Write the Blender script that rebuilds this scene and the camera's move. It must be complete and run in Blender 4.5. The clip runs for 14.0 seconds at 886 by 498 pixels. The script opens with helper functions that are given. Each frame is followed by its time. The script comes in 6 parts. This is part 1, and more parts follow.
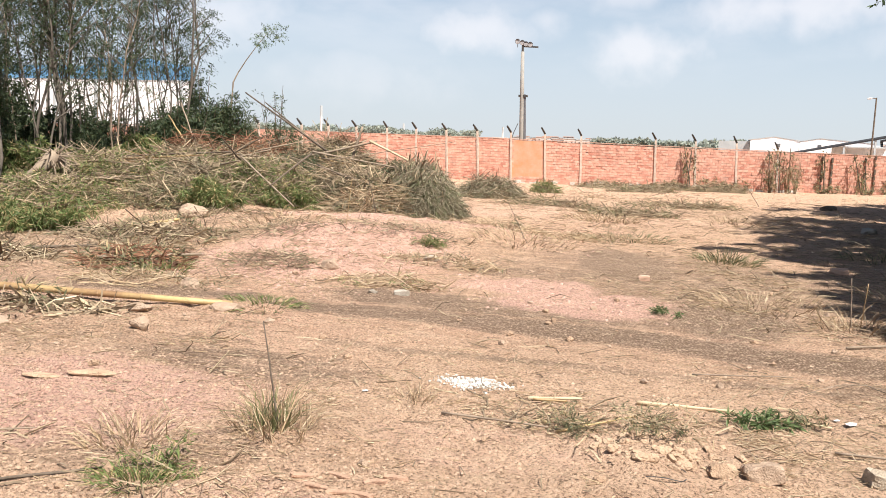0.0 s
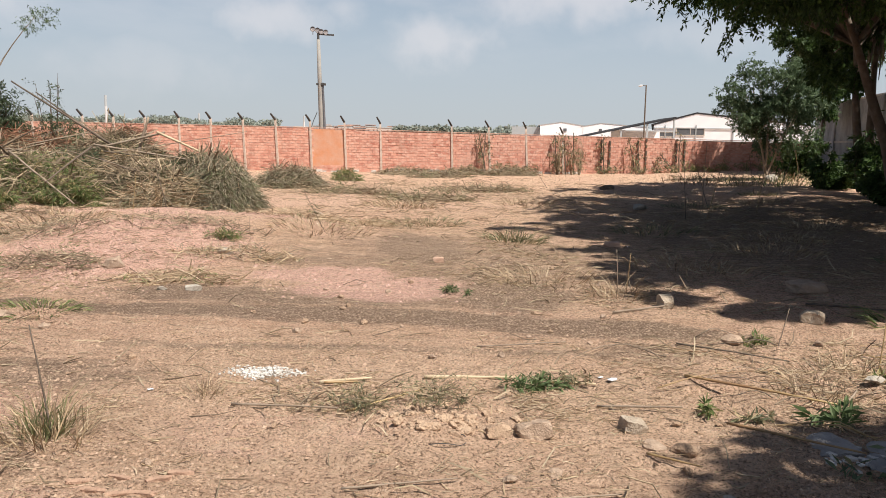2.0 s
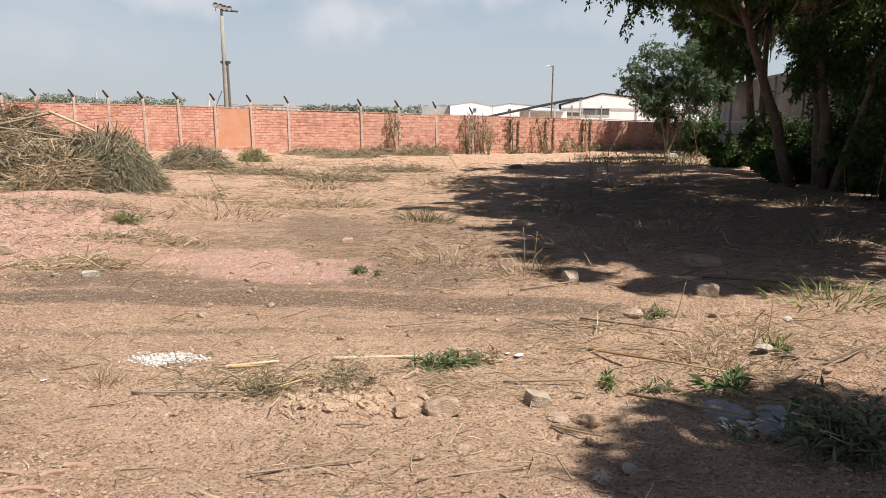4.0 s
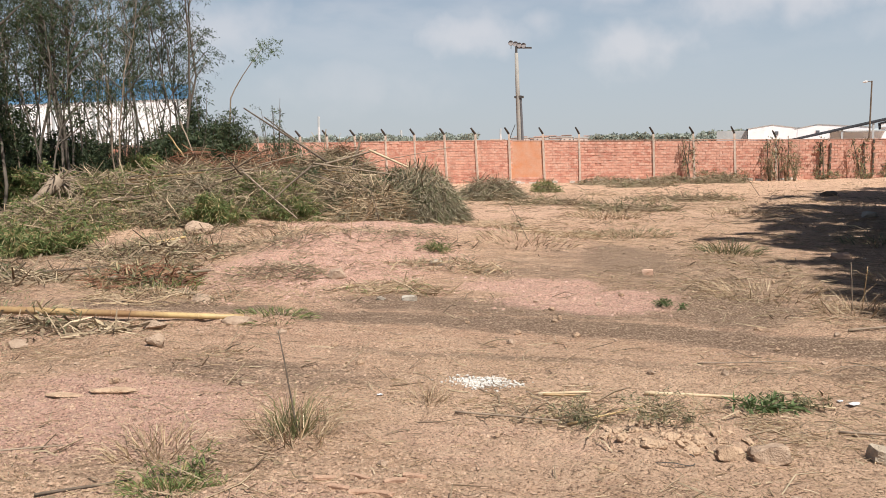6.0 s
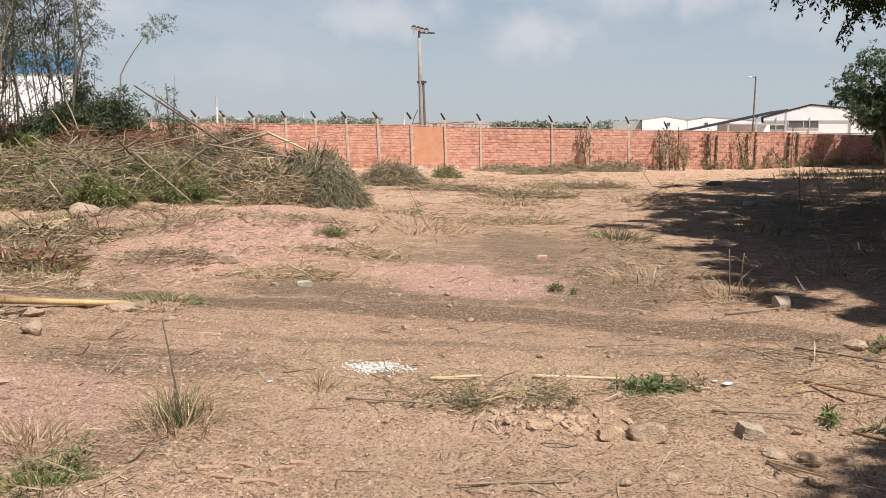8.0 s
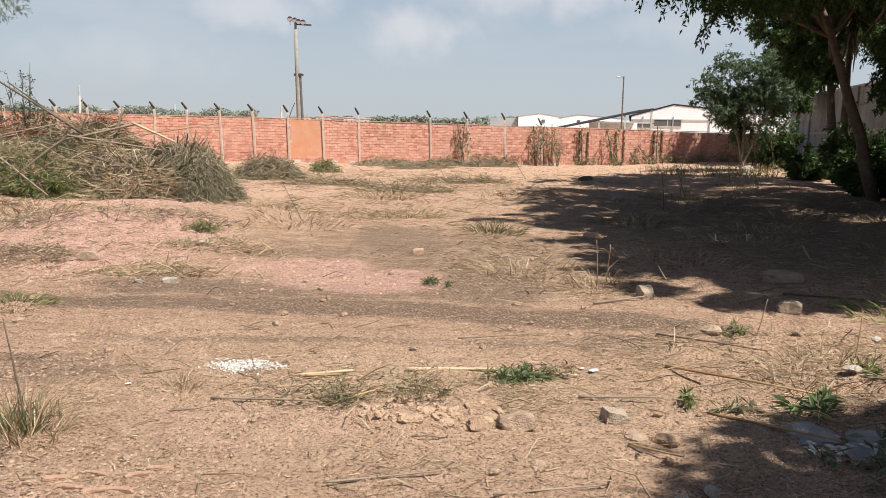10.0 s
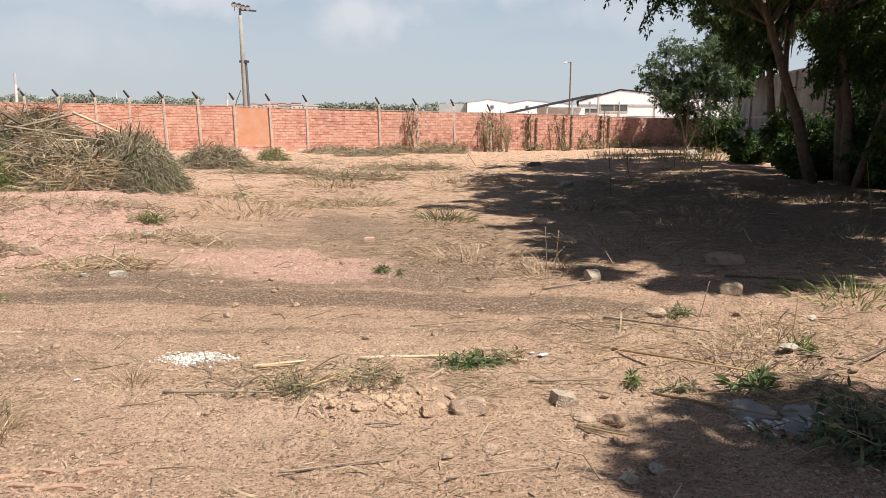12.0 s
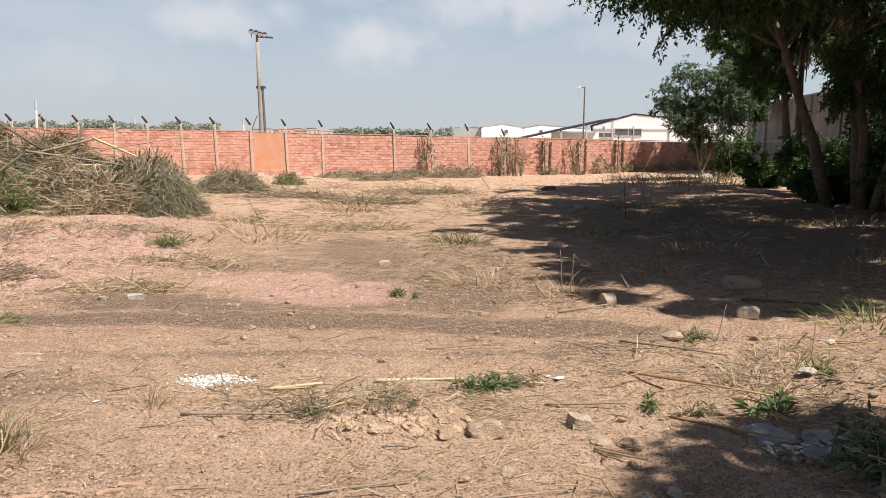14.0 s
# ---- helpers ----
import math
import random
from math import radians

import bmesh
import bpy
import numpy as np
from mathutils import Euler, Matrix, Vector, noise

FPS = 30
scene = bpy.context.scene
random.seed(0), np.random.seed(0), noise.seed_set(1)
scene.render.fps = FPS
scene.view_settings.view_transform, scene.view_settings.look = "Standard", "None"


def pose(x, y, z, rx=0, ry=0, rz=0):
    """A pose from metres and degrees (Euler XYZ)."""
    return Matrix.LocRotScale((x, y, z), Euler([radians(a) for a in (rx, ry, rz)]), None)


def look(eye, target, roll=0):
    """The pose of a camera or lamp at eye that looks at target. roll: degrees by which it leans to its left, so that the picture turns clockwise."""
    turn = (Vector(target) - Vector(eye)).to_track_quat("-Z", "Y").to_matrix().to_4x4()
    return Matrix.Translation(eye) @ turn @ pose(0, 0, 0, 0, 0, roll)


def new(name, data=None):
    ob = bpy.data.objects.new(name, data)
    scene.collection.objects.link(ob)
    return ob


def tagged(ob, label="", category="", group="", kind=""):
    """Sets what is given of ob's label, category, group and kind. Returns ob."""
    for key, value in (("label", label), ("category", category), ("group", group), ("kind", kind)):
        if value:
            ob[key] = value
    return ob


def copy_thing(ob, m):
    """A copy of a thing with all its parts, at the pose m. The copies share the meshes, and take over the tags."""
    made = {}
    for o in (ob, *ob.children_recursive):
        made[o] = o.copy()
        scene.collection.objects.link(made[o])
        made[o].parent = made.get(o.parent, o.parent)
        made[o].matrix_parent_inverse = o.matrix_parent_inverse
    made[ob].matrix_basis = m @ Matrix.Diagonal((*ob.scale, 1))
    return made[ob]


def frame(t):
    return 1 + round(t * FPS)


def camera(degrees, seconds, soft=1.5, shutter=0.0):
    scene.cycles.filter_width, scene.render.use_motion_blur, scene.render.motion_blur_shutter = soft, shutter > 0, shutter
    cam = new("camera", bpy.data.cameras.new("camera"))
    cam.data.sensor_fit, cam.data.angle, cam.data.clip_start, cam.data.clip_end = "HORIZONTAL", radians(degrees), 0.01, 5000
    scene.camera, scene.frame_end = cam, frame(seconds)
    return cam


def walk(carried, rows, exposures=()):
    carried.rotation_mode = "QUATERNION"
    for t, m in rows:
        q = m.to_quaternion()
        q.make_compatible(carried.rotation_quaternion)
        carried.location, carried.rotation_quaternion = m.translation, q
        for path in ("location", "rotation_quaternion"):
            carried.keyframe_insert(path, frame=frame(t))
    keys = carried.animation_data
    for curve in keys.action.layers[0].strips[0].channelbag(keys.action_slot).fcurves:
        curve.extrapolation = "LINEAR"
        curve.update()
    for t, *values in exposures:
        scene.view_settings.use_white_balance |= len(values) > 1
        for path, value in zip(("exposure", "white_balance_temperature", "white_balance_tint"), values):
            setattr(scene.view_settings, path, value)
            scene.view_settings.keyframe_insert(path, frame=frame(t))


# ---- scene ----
cam = camera(57.6, 14.0, 0.9)
PATH = [
    (0, (0.02, -0.119, 1.795), (-0.483, 1.801, 1.55), 2.1),
    (0.5, (0.093, -0.164, 1.791), (-0.114, 1.808, 1.529), 1.1),
    (1, (0.145, -0.173, 1.79), (0.054, 1.807, 1.519), 0.5),
    (1.5, (0.177, -0.207, 1.795), (0.096, 1.774, 1.536), 0.7),
    (2, (0.209, -0.214, 1.789), (0.175, 1.769, 1.529), 1.0),
    (2.5, (0.265, -0.213, 1.771), (0.382, 1.763, 1.489), 0.8),
    (2.7, (0.285, -0.203, 1.769), (0.473, 1.766, 1.467), 1.0),
    (4.8, (0.205, -0.214, 1.792), (0.372, 1.755, 1.486), 0.9),
    (5, (0.187, -0.211, 1.79), (0.308, 1.761, 1.482), 0.8),
    (5.5, (0.101, -0.243, 1.801), (-0.114, 1.724, 1.507), -0.0),
    (6, (0.049, -0.28, 1.812), (-0.463, 1.639, 1.578), -0.8),
    (6.5, (0.034, -0.264, 1.815), (-0.547, 1.637, 1.593), -0.9),
    (7, (0.049, -0.288, 1.814), (-0.535, 1.612, 1.59), -0.5),
    (7.5, (0.091, -0.274, 1.811), (-0.372, 1.658, 1.576), -0.1),
    (8, (0.121, -0.26, 1.816), (-0.154, 1.702, 1.544), 0.4),
    (8.5, (0.139, -0.255, 1.816), (-0.053, 1.717, 1.542), 0.7),
    (9, (0.162, -0.235, 1.811), (0.101, 1.745, 1.531), 0.7),
    (9.2, (0.183, -0.181, 1.786), (0.151, 1.8, 1.508), 0.7),
    (11.3, (0.191, -0.228, 1.803), (0.261, 1.744, 1.473), 0.3),
    (11.5, (0.187, -0.24, 1.823), (0.274, 1.728, 1.478), -0.2),
    (12, (0.194, -0.251, 1.816), (0.334, 1.72, 1.504), 0.6),
    (12.5, (0.192, -0.262, 1.817), (0.334, 1.718, 1.575), 0.7),
    (13, (0.192, -0.265, 1.814), (0.318, 1.716, 1.569), 0.6),
    (13.5, (0.193, -0.252, 1.814), (0.327, 1.727, 1.554), 0.6),
    (14, (0.177, -0.278, 1.811), (0.282, 1.703, 1.558), 0.5),
]
EXPOSURE = [(0.0, 0.98), (0.5, 0.8), (1.0, 0.62), (1.6, 0.56), (4.8, 0.62), (6.5, 0.5), (9.0, 0.52), (11.3, 0.66), (14.0, 0.64)]
walk(cam, [(t, look(eye, target, roll)) for t, eye, target, roll in PATH], EXPOSURE)

# ---- light ----
SUN = Vector((0.72, -0.70, 1.62)).normalized()
world = bpy.data.worlds.new("world")
scene.world = world
world.use_nodes = True


def build_sky():
    nt = world.node_tree
    n, l = nt.nodes, nt.links
    bg = n["Background"]
    sky = n.new("ShaderNodeTexSky")
    sky.sky_type = "NISHITA"
    sky.sun_disc = False
    sky.sun_elevation = math.asin(SUN.z)
    sky.sun_rotation = math.atan2(SUN.x, SUN.y)
    sky.air_density, sky.dust_density, sky.ozone_density = 0.8, 1.2, 1.0
    tc = n.new("ShaderNodeTexCoord")
    sep = n.new("ShaderNodeSeparateXYZ")
    l.new(tc.outputs["Generated"], sep.inputs[0])
    # haze that thickens towards the horizon
    haze = n.new("ShaderNodeMapRange")
    haze.interpolation_type = "SMOOTHSTEP"
    haze.inputs[1].default_value, haze.inputs[2].default_value = 0.05, 0.40
    haze.inputs[3].default_value, haze.inputs[4].default_value = 0.95, 0.0
    l.new(sep.outputs[2], haze.inputs[0])
    m1 = n.new("ShaderNodeMix")
    m1.data_type = "RGBA"
    # the haze itself turns bluer with height
    tone, rise = n.new("ShaderNodeMix"), n.new("ShaderNodeMapRange")
    tone.data_type = "RGBA"
    rise.inputs[1].default_value, rise.inputs[2].default_value = 0.02, 0.2
    l.new(sep.outputs[2], rise.inputs[0])
    l.new(rise.outputs[0], tone.inputs["Factor"])
    tone.inputs["A"].default_value, tone.inputs["B"].default_value = HAZE, HIGH_HAZE
    l.new(tone.outputs["Result"], m1.inputs["B"])
    l.new(haze.outputs[0], m1.inputs["Factor"])
    l.new(sky.outputs[0], m1.inputs["A"])
    # flat banks of thin cloud
    mp = n.new("ShaderNodeMapping")
    mp.inputs["Scale"].default_value = (1.0, 1.0, 3.2)
    mp.inputs["Location"].default_value = (0.35, 0.1, 0.22)
    l.new(tc.outputs["Generated"], mp.inputs[0])
    nz = n.new("ShaderNodeTexNoise")
    nz.inputs["Scale"].default_value = 4.4
    nz.inputs["Detail"].default_value = 7.0
    nz.inputs["Roughness"].default_value = 0.52
    l.new(mp.outputs[0], nz.inputs["Vector"])
    cr = n.new("ShaderNodeMapRange")
    cr.interpolation_type = "SMOOTHSTEP"
    cr.inputs[1].default_value, cr.inputs[2].default_value = 0.47, 0.70
    cr.inputs[3].default_value, cr.inputs[4].default_value = 0.0, 0.2
    l.new(nz.outputs["Fac"], cr.inputs[0])
    lift = n.new("ShaderNodeMapRange")
    lift.inputs[1].default_value, lift.inputs[2].default_value = 0.07, 0.16
    l.new(sep.outputs[2], lift.inputs[0])
    top = n.new("ShaderNodeMapRange")
    top.inputs[1].default_value, top.inputs[2].default_value = 0.24, 0.42
    top.inputs[3].default_value, top.inputs[4].default_value = 1.0, 0.0
    l.new(sep.outputs[2], top.inputs[0])
    band = n.new("ShaderNodeMath")
    band.operation = "MULTIPLY"
    l.new(lift.outputs[0], band.inputs[0])
    l.new(top.outputs[0], band.inputs[1])
    mul = n.new("ShaderNodeMath")
    mul.operation = "MULTIPLY"
    l.new(cr.outputs[0], mul.inputs[0])
    l.new(band.outputs[0], mul.inputs[1])
    def op(kind, p, q):
        m = n.new("ShaderNodeMath")
        m.operation = kind
        for i, v in enumerate((p, q)):
            if isinstance(v, (int, float)):
                m.inputs[i].default_value = v
            else:
                l.new(v, m.inputs[i])
        return m.outputs[0]

    # single puffs low over the wall: azimuth, elevation, half width, half height in degrees, density
    u, v = op("DIVIDE", sep.outputs[0], sep.outputs[1]), op("DIVIDE", sep.outputs[2], sep.outputs[1])
    fluff = n.new("ShaderNodeTexNoise")
    fluff.inputs["Scale"].default_value, fluff.inputs["Detail"].default_value = 26.0, 6.0
    l.new(tc.outputs["Generated"], fluff.inputs["Vector"])
    wave = op("MULTIPLY", op("SUBTRACT", fluff.outputs["Fac"], 0.5), 1.9)
    cover = mul.outputs[0]
    for az, el, w, h, dense in PUFFS:
        du = op("DIVIDE", op("SUBTRACT", u, math.tan(radians(az))), radians(w))
        dv = op("DIVIDE", op("SUBTRACT", v, math.tan(radians(el))), radians(h))
        d = op("ADD", op("SQRT", op("ADD", op("MULTIPLY", du, du), op("MULTIPLY", dv, dv)), 0.0), wave)
        fade = n.new("ShaderNodeMapRange")
        fade.interpolation_type = "SMOOTHSTEP"
        fade.inputs[1].default_value, fade.inputs[2].default_value = 0.0, 1.5
        fade.inputs[3].default_value, fade.inputs[4].default_value = dense, 0.0
        l.new(d, fade.inputs[0])
        cover = op("MAXIMUM", cover, fade.outputs[0])
    m2 = n.new("ShaderNodeMix")
    m2.data_type = "RGBA"
    m2.inputs["B"].default_value = CLOUD
    l.new(cover, m2.inputs["Factor"])
    l.new(m1.outputs["Result"], m2.inputs["A"])
    l.new(m2.outputs["Result"], bg.inputs["Color"])
    bg.inputs["Strength"].default_value = 0.05


HAZE = (7.3, 7.9, 8.3, 1.0)
HIGH_HAZE = (6.4, 7.9, 9.5, 1.0)
CLOUD = (12.6, 11.8, 11.8, 1.0)
PUFFS = ((-1.6, 7.2, 3.4, 1.9, 0.42), (-12.5, 8.6, 5.0, 1.6, 0.42), (-8.2, 9.1, 1.8, 1.1, 0.3), (7.5, 9.8, 8.5, 1.7, 0.45), (-3.0, 10.6, 3.4, 1.2, 0.3), (-21.0, 5.2, 7.0, 2.0, 0.16), (16.0, 8.0, 6.0, 1.6, 0.22), (-30.0, 9.5, 6.0, 2.2, 0.35))
build_sky()
sun_data = bpy.data.lights.new("sun", "SUN")
sun_data.energy, sun_data.angle, sun_data.color = 5.0, radians(0.6), (1.0, 0.95, 0.88)
sun = new("sun", sun_data)
sun.matrix_world = look((0, 0, 40), Vector((0, 0, 40)) - SUN)

# ---- materials ----


class Nodes:
    """Short hand for a node material."""

    def __init__(self, name, rough=0.85, metal=0.0, spec=0.25):
        self.mat = bpy.data.materials.new(name)
        self.mat.use_nodes = True
        self.n, self.l = self.mat.node_tree.nodes, self.mat.node_tree.links
        self.bsdf = self.n["Principled BSDF"]
        self.out = self.n["Material Output"]
        self.bsdf.inputs["Roughness"].default_value = rough
        self.bsdf.inputs["Metallic"].default_value = metal
        self.bsdf.inputs["Specular IOR Level"].default_value = spec
        self.co = self.n.new("ShaderNodeTexCoord").outputs["Object"]

    def noise(self, scale, detail=5.0, rough=0.55, stretch=None, distort=0.0):
        t = self.n.new("ShaderNodeTexNoise")
        t.inputs["Scale"].default_value, t.inputs["Detail"].default_value = scale, detail
        t.inputs["Roughness"].default_value, t.inputs["Distortion"].default_value = rough, distort
        v = self.co
        if stretch:
            mp = self.n.new("ShaderNodeMapping")
            mp.inputs["Scale"].default_value = stretch
            self.l.new(v, mp.inputs[0])
            v = mp.outputs[0]
        self.l.new(v, t.inputs["Vector"])
        return t.outputs["Fac"]

    def ramp(self, fac, lo, hi, a=0.0, b=1.0):
        r = self.n.new("ShaderNodeMapRange")
        r.inputs[1].default_value, r.inputs[2].default_value = lo, hi
        r.inputs[3].default_value, r.inputs[4].default_value = a, b
        self.l.new(fac, r.inputs[0])
        return r.outputs[0]

    def mix(self, fac, a, b, mode="MIX"):
        m = self.n.new("ShaderNodeMix")
        m.data_type, m.blend_type = "RGBA", mode
        for key, v in (("Factor", fac), ("A", a), ("B", b)):
            if isinstance(v, (tuple, list)):
                m.inputs[key].default_value = (*v[:3], 1.0)
            elif isinstance(v, (int, float)):
                m.inputs[key].default_value = v
            else:
                self.l.new(v, m.inputs[key])
        return m.outputs["Result"]

    def math(self, op, a, b):
        m = self.n.new("ShaderNodeMath")
        m.operation = op
        for i, v in enumerate((a, b)):
            if isinstance(v, (int, float)):
                m.inputs[i].default_value = v
            else:
                self.l.new(v, m.inputs[i])
        return m.outputs[0]

    def island(self):
        return self.n.new("ShaderNodeNewGeometry").outputs["Random Per Island"]

    def random(self):
        return self.n.new("ShaderNodeObjectInfo").outputs["Random"]

    def color(self, c):
        if isinstance(c, (tuple, list)):
            self.bsdf.inputs["Base Color"].default_value = (*c[:3], 1.0)
        else:
            self.l.new(c, self.bsdf.inputs["Base Color"])
        return self

    def bump(self, height, distance=0.02, strength=1.0):
        b = self.n.new("ShaderNodeBump")
        b.inputs["Distance"].default_value, b.inputs["Strength"].default_value = distance, strength
        self.l.new(height, b.inputs["Height"])
        self.l.new(b.outputs[0], self.bsdf.inputs["Normal"])
        return self


def speckled(name, a, b, scale=6.0, fine=60.0, rough=0.85, bump=0.01, vary=0.0, spec=0.25, metal=0.0):
    """Two colours in patches, with a fine grain and relief."""
    m = Nodes(name, rough, metal, spec)
    big, small = m.noise(scale, 5), m.noise(fine, 4)
    c = m.mix(m.ramp(big, 0.3, 0.7), a, b)
    c = m.mix(m.ramp(small, 0.3, 0.7, 0.0, 0.35), c, tuple(v * 0.55 for v in a))
    if vary:
        c = m.mix(m.ramp(m.random(), 0, 1, 0, vary), c, tuple(v * 0.5 for v in b))
    m.color(c).bump(m.math("ADD", big, m.math("MULTIPLY", small, 0.5)), bump)
    return m.mat


def foliage(name, dark, light, through_light=0.35, dry=None, dry_share=0.0):
    m = Nodes(name, 0.55, 0.0, 0.3)
    r = m.island()
    c = m.mix(r, dark, light)
    if dry:
        pick = m.n.new("ShaderNodeMath")
        pick.operation = "LESS_THAN"
        frac = m.math("FRACT", m.math("MULTIPLY", r, 37.0), 0.0)
        m.l.new(frac, pick.inputs[0])
        pick.inputs[1].default_value = dry_share
        c = m.mix(pick.outputs[0], c, dry)
    patch = m.noise(2.4, 4, 0.6)
    c = m.mix(m.ramp(patch, 0.40, 0.30, 0.0, 0.6), c, dry or tuple(v * 0.8 for v in light))
    c = m.mix(m.ramp(patch, 0.55, 0.68, 0.0, 0.75), c, tuple(v * 0.6 for v in dark))
    m.color(c)
    tr = m.n.new("ShaderNodeBsdfTranslucent")
    m.l.new(m.mix(0.5, c, light), tr.inputs["Color"])
    ms = m.n.new("ShaderNodeMixShader")
    ms.inputs[0].default_value = through_light
    m.l.new(m.bsdf.outputs[0], ms.inputs[1])
    m.l.new(tr.outputs[0], ms.inputs[2])
    m.l.new(ms.outputs[0], m.out.inputs["Surface"])
    return m.mat


def strands(name, cols, rough=0.8):
    """Straw and twigs: each strand takes a tone between the given colours."""
    m = Nodes(name, rough, 0.0, 0.2)
    r = m.n.new("ShaderNodeValToRGB")
    e = r.color_ramp.elements
    while len(e) < len(cols):
        e.new(0.5)
    for i, c in enumerate(cols):
        e[i].position = i / (len(cols) - 1)
        e[i].color = (*c, 1)
    m.l.new(m.island(), r.inputs[0])
    c = m.mix(m.ramp(m.noise(25, 3), 0.3, 0.7, 0.0, 0.4), r.outputs[0], tuple(v * 0.5 for v in cols[0]))
    m.color(c)
    return m.mat


def soil_material():
    """Bare tan earth; the mesh's soil layer says where it is pink rubble, dark from damp or painted tree shade, or
    littered.
    """
    m = Nodes("soil", 0.95, 0.0, 0.1)
    at = m.n.new("ShaderNodeAttribute")
    at.attribute_name = "soil"
    sp = m.n.new("ShaderNodeSeparateColor")
    m.l.new(at.outputs["Color"], sp.inputs[0])
    n0, n1, n2, n3, n4 = m.noise(0.35, 4), m.noise(2.2, 6, 0.62), m.noise(13, 8, 0.68), m.noise(48, 6, 0.7), m.noise(190, 3, 0.6)
    swept = m.noise(1.7, 7, 0.66, stretch=(1.0, 4.5, 1.0), distort=0.5)
    c = m.mix(m.ramp(n1, 0.35, 0.66), (0.57, 0.36, 0.235), (0.72, 0.475, 0.33))
    c = m.mix(m.ramp(n0, 0.42, 0.62, 0.0, 0.45), c, (0.65, 0.385, 0.28))
    c = m.mix(m.ramp(swept, 0.52, 0.66, 0.0, 0.45), c, (0.36, 0.24, 0.165))
    c = m.mix(m.ramp(swept, 0.46, 0.34, 0.0, 0.45), c, (0.76, 0.56, 0.40))
    edge = m.math("ADD", m.math("MULTIPLY", swept, 0.6), m.math("MULTIPLY", n2, 0.4))

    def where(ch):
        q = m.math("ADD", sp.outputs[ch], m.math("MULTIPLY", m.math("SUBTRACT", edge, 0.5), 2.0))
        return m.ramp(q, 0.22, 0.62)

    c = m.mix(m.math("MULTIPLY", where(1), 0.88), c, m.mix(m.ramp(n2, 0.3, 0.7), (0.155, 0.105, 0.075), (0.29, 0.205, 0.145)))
    c = m.mix(m.math("MULTIPLY", where(0), 0.85), c, m.mix(m.ramp(n2, 0.3, 0.7), (0.68, 0.375, 0.295), (0.84, 0.535, 0.44)))
    c = m.mix(m.math("MULTIPLY", m.math("MULTIPLY", at.outputs["Alpha"], m.ramp(n1, 0.3, 0.6, 0.35, 1.0)), 0.75), c, (0.85, 0.58, 0.40))
    # short straw trodden into the surface
    st = m.noise(10, 6, 0.75, stretch=(1.0, 4.0, 1.0), distort=1.6)
    c = m.mix(m.math("MULTIPLY", m.ramp(st, 0.53, 0.62), m.math("MULTIPLY", sp.outputs[2], 0.65)), c, (0.60, 0.46, 0.28))
    c = m.mix(m.math("MULTIPLY", m.ramp(st, 0.46, 0.38), m.math("MULTIPLY", sp.outputs[2], 0.6)), c, (0.15, 0.10, 0.065))
    # trodden lumps and hollows, with micro-shadow painted in: hollows dark, crests pale
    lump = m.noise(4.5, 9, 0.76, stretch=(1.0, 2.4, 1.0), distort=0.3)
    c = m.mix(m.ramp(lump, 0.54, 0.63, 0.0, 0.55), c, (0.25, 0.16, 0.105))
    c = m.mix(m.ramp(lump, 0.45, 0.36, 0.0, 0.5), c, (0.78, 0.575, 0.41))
    # grains and crumbs; the dark n3 specks are small shadows put into the colour
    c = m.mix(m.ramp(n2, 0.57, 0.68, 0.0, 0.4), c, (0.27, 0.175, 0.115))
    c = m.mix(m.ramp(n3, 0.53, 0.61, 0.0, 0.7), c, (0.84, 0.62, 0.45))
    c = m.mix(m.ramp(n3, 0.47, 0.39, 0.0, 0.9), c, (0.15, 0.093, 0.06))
    c = m.mix(m.ramp(n4, 0.57, 0.68, 0.0, 0.4), c, (0.20, 0.135, 0.09))
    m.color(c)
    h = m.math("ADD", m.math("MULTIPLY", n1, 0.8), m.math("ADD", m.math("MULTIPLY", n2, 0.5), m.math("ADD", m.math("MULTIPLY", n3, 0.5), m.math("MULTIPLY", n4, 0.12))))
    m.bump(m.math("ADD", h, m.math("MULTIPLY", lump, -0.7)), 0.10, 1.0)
    return m.mat


def brick_material():
    m = Nodes("hollow_brick", 0.9, 0.0, 0.15)
    c = m.mix(m.island(), (0.44, 0.175, 0.125), (0.66, 0.34, 0.25))
    c = m.mix(m.ramp(m.noise(0.5, 4), 0.4, 0.65, 0.0, 0.5), c, (0.64, 0.37, 0.28))
    c = m.mix(m.ramp(m.noise(3.5, 7, 0.75, stretch=(1.0, 1.0, 2.2)), 0.47, 0.62, 0.0, 0.75), c, (0.70, 0.48, 0.38))
    c = m.mix(m.ramp(m.noise(0.9, 6, 0.7, stretch=(1.6, 1.0, 0.5)), 0.56, 0.70, 0.0, 0.5), c, (0.36, 0.20, 0.15))
    m.color(c).bump(m.noise(30, 3), 0.01)
    return m.mat


def wall_stain_material():
    """Grey render with damp streaks that run down it."""
    m = Nodes("stained_render", 0.9, 0.0, 0.15)
    st = m.noise(0.9, 7, 0.65, stretch=(1.0, 1.0, 0.55))
    c = m.mix(m.ramp(st, 0.38, 0.62), (0.46, 0.455, 0.43), (0.27, 0.265, 0.25))
    c = m.mix(m.ramp(m.noise(9, 5), 0.5, 0.7, 0.0, 0.5), c, (0.20, 0.19, 0.17))
    m.color(c).bump(m.noise(20, 4), 0.01)
    return m.mat


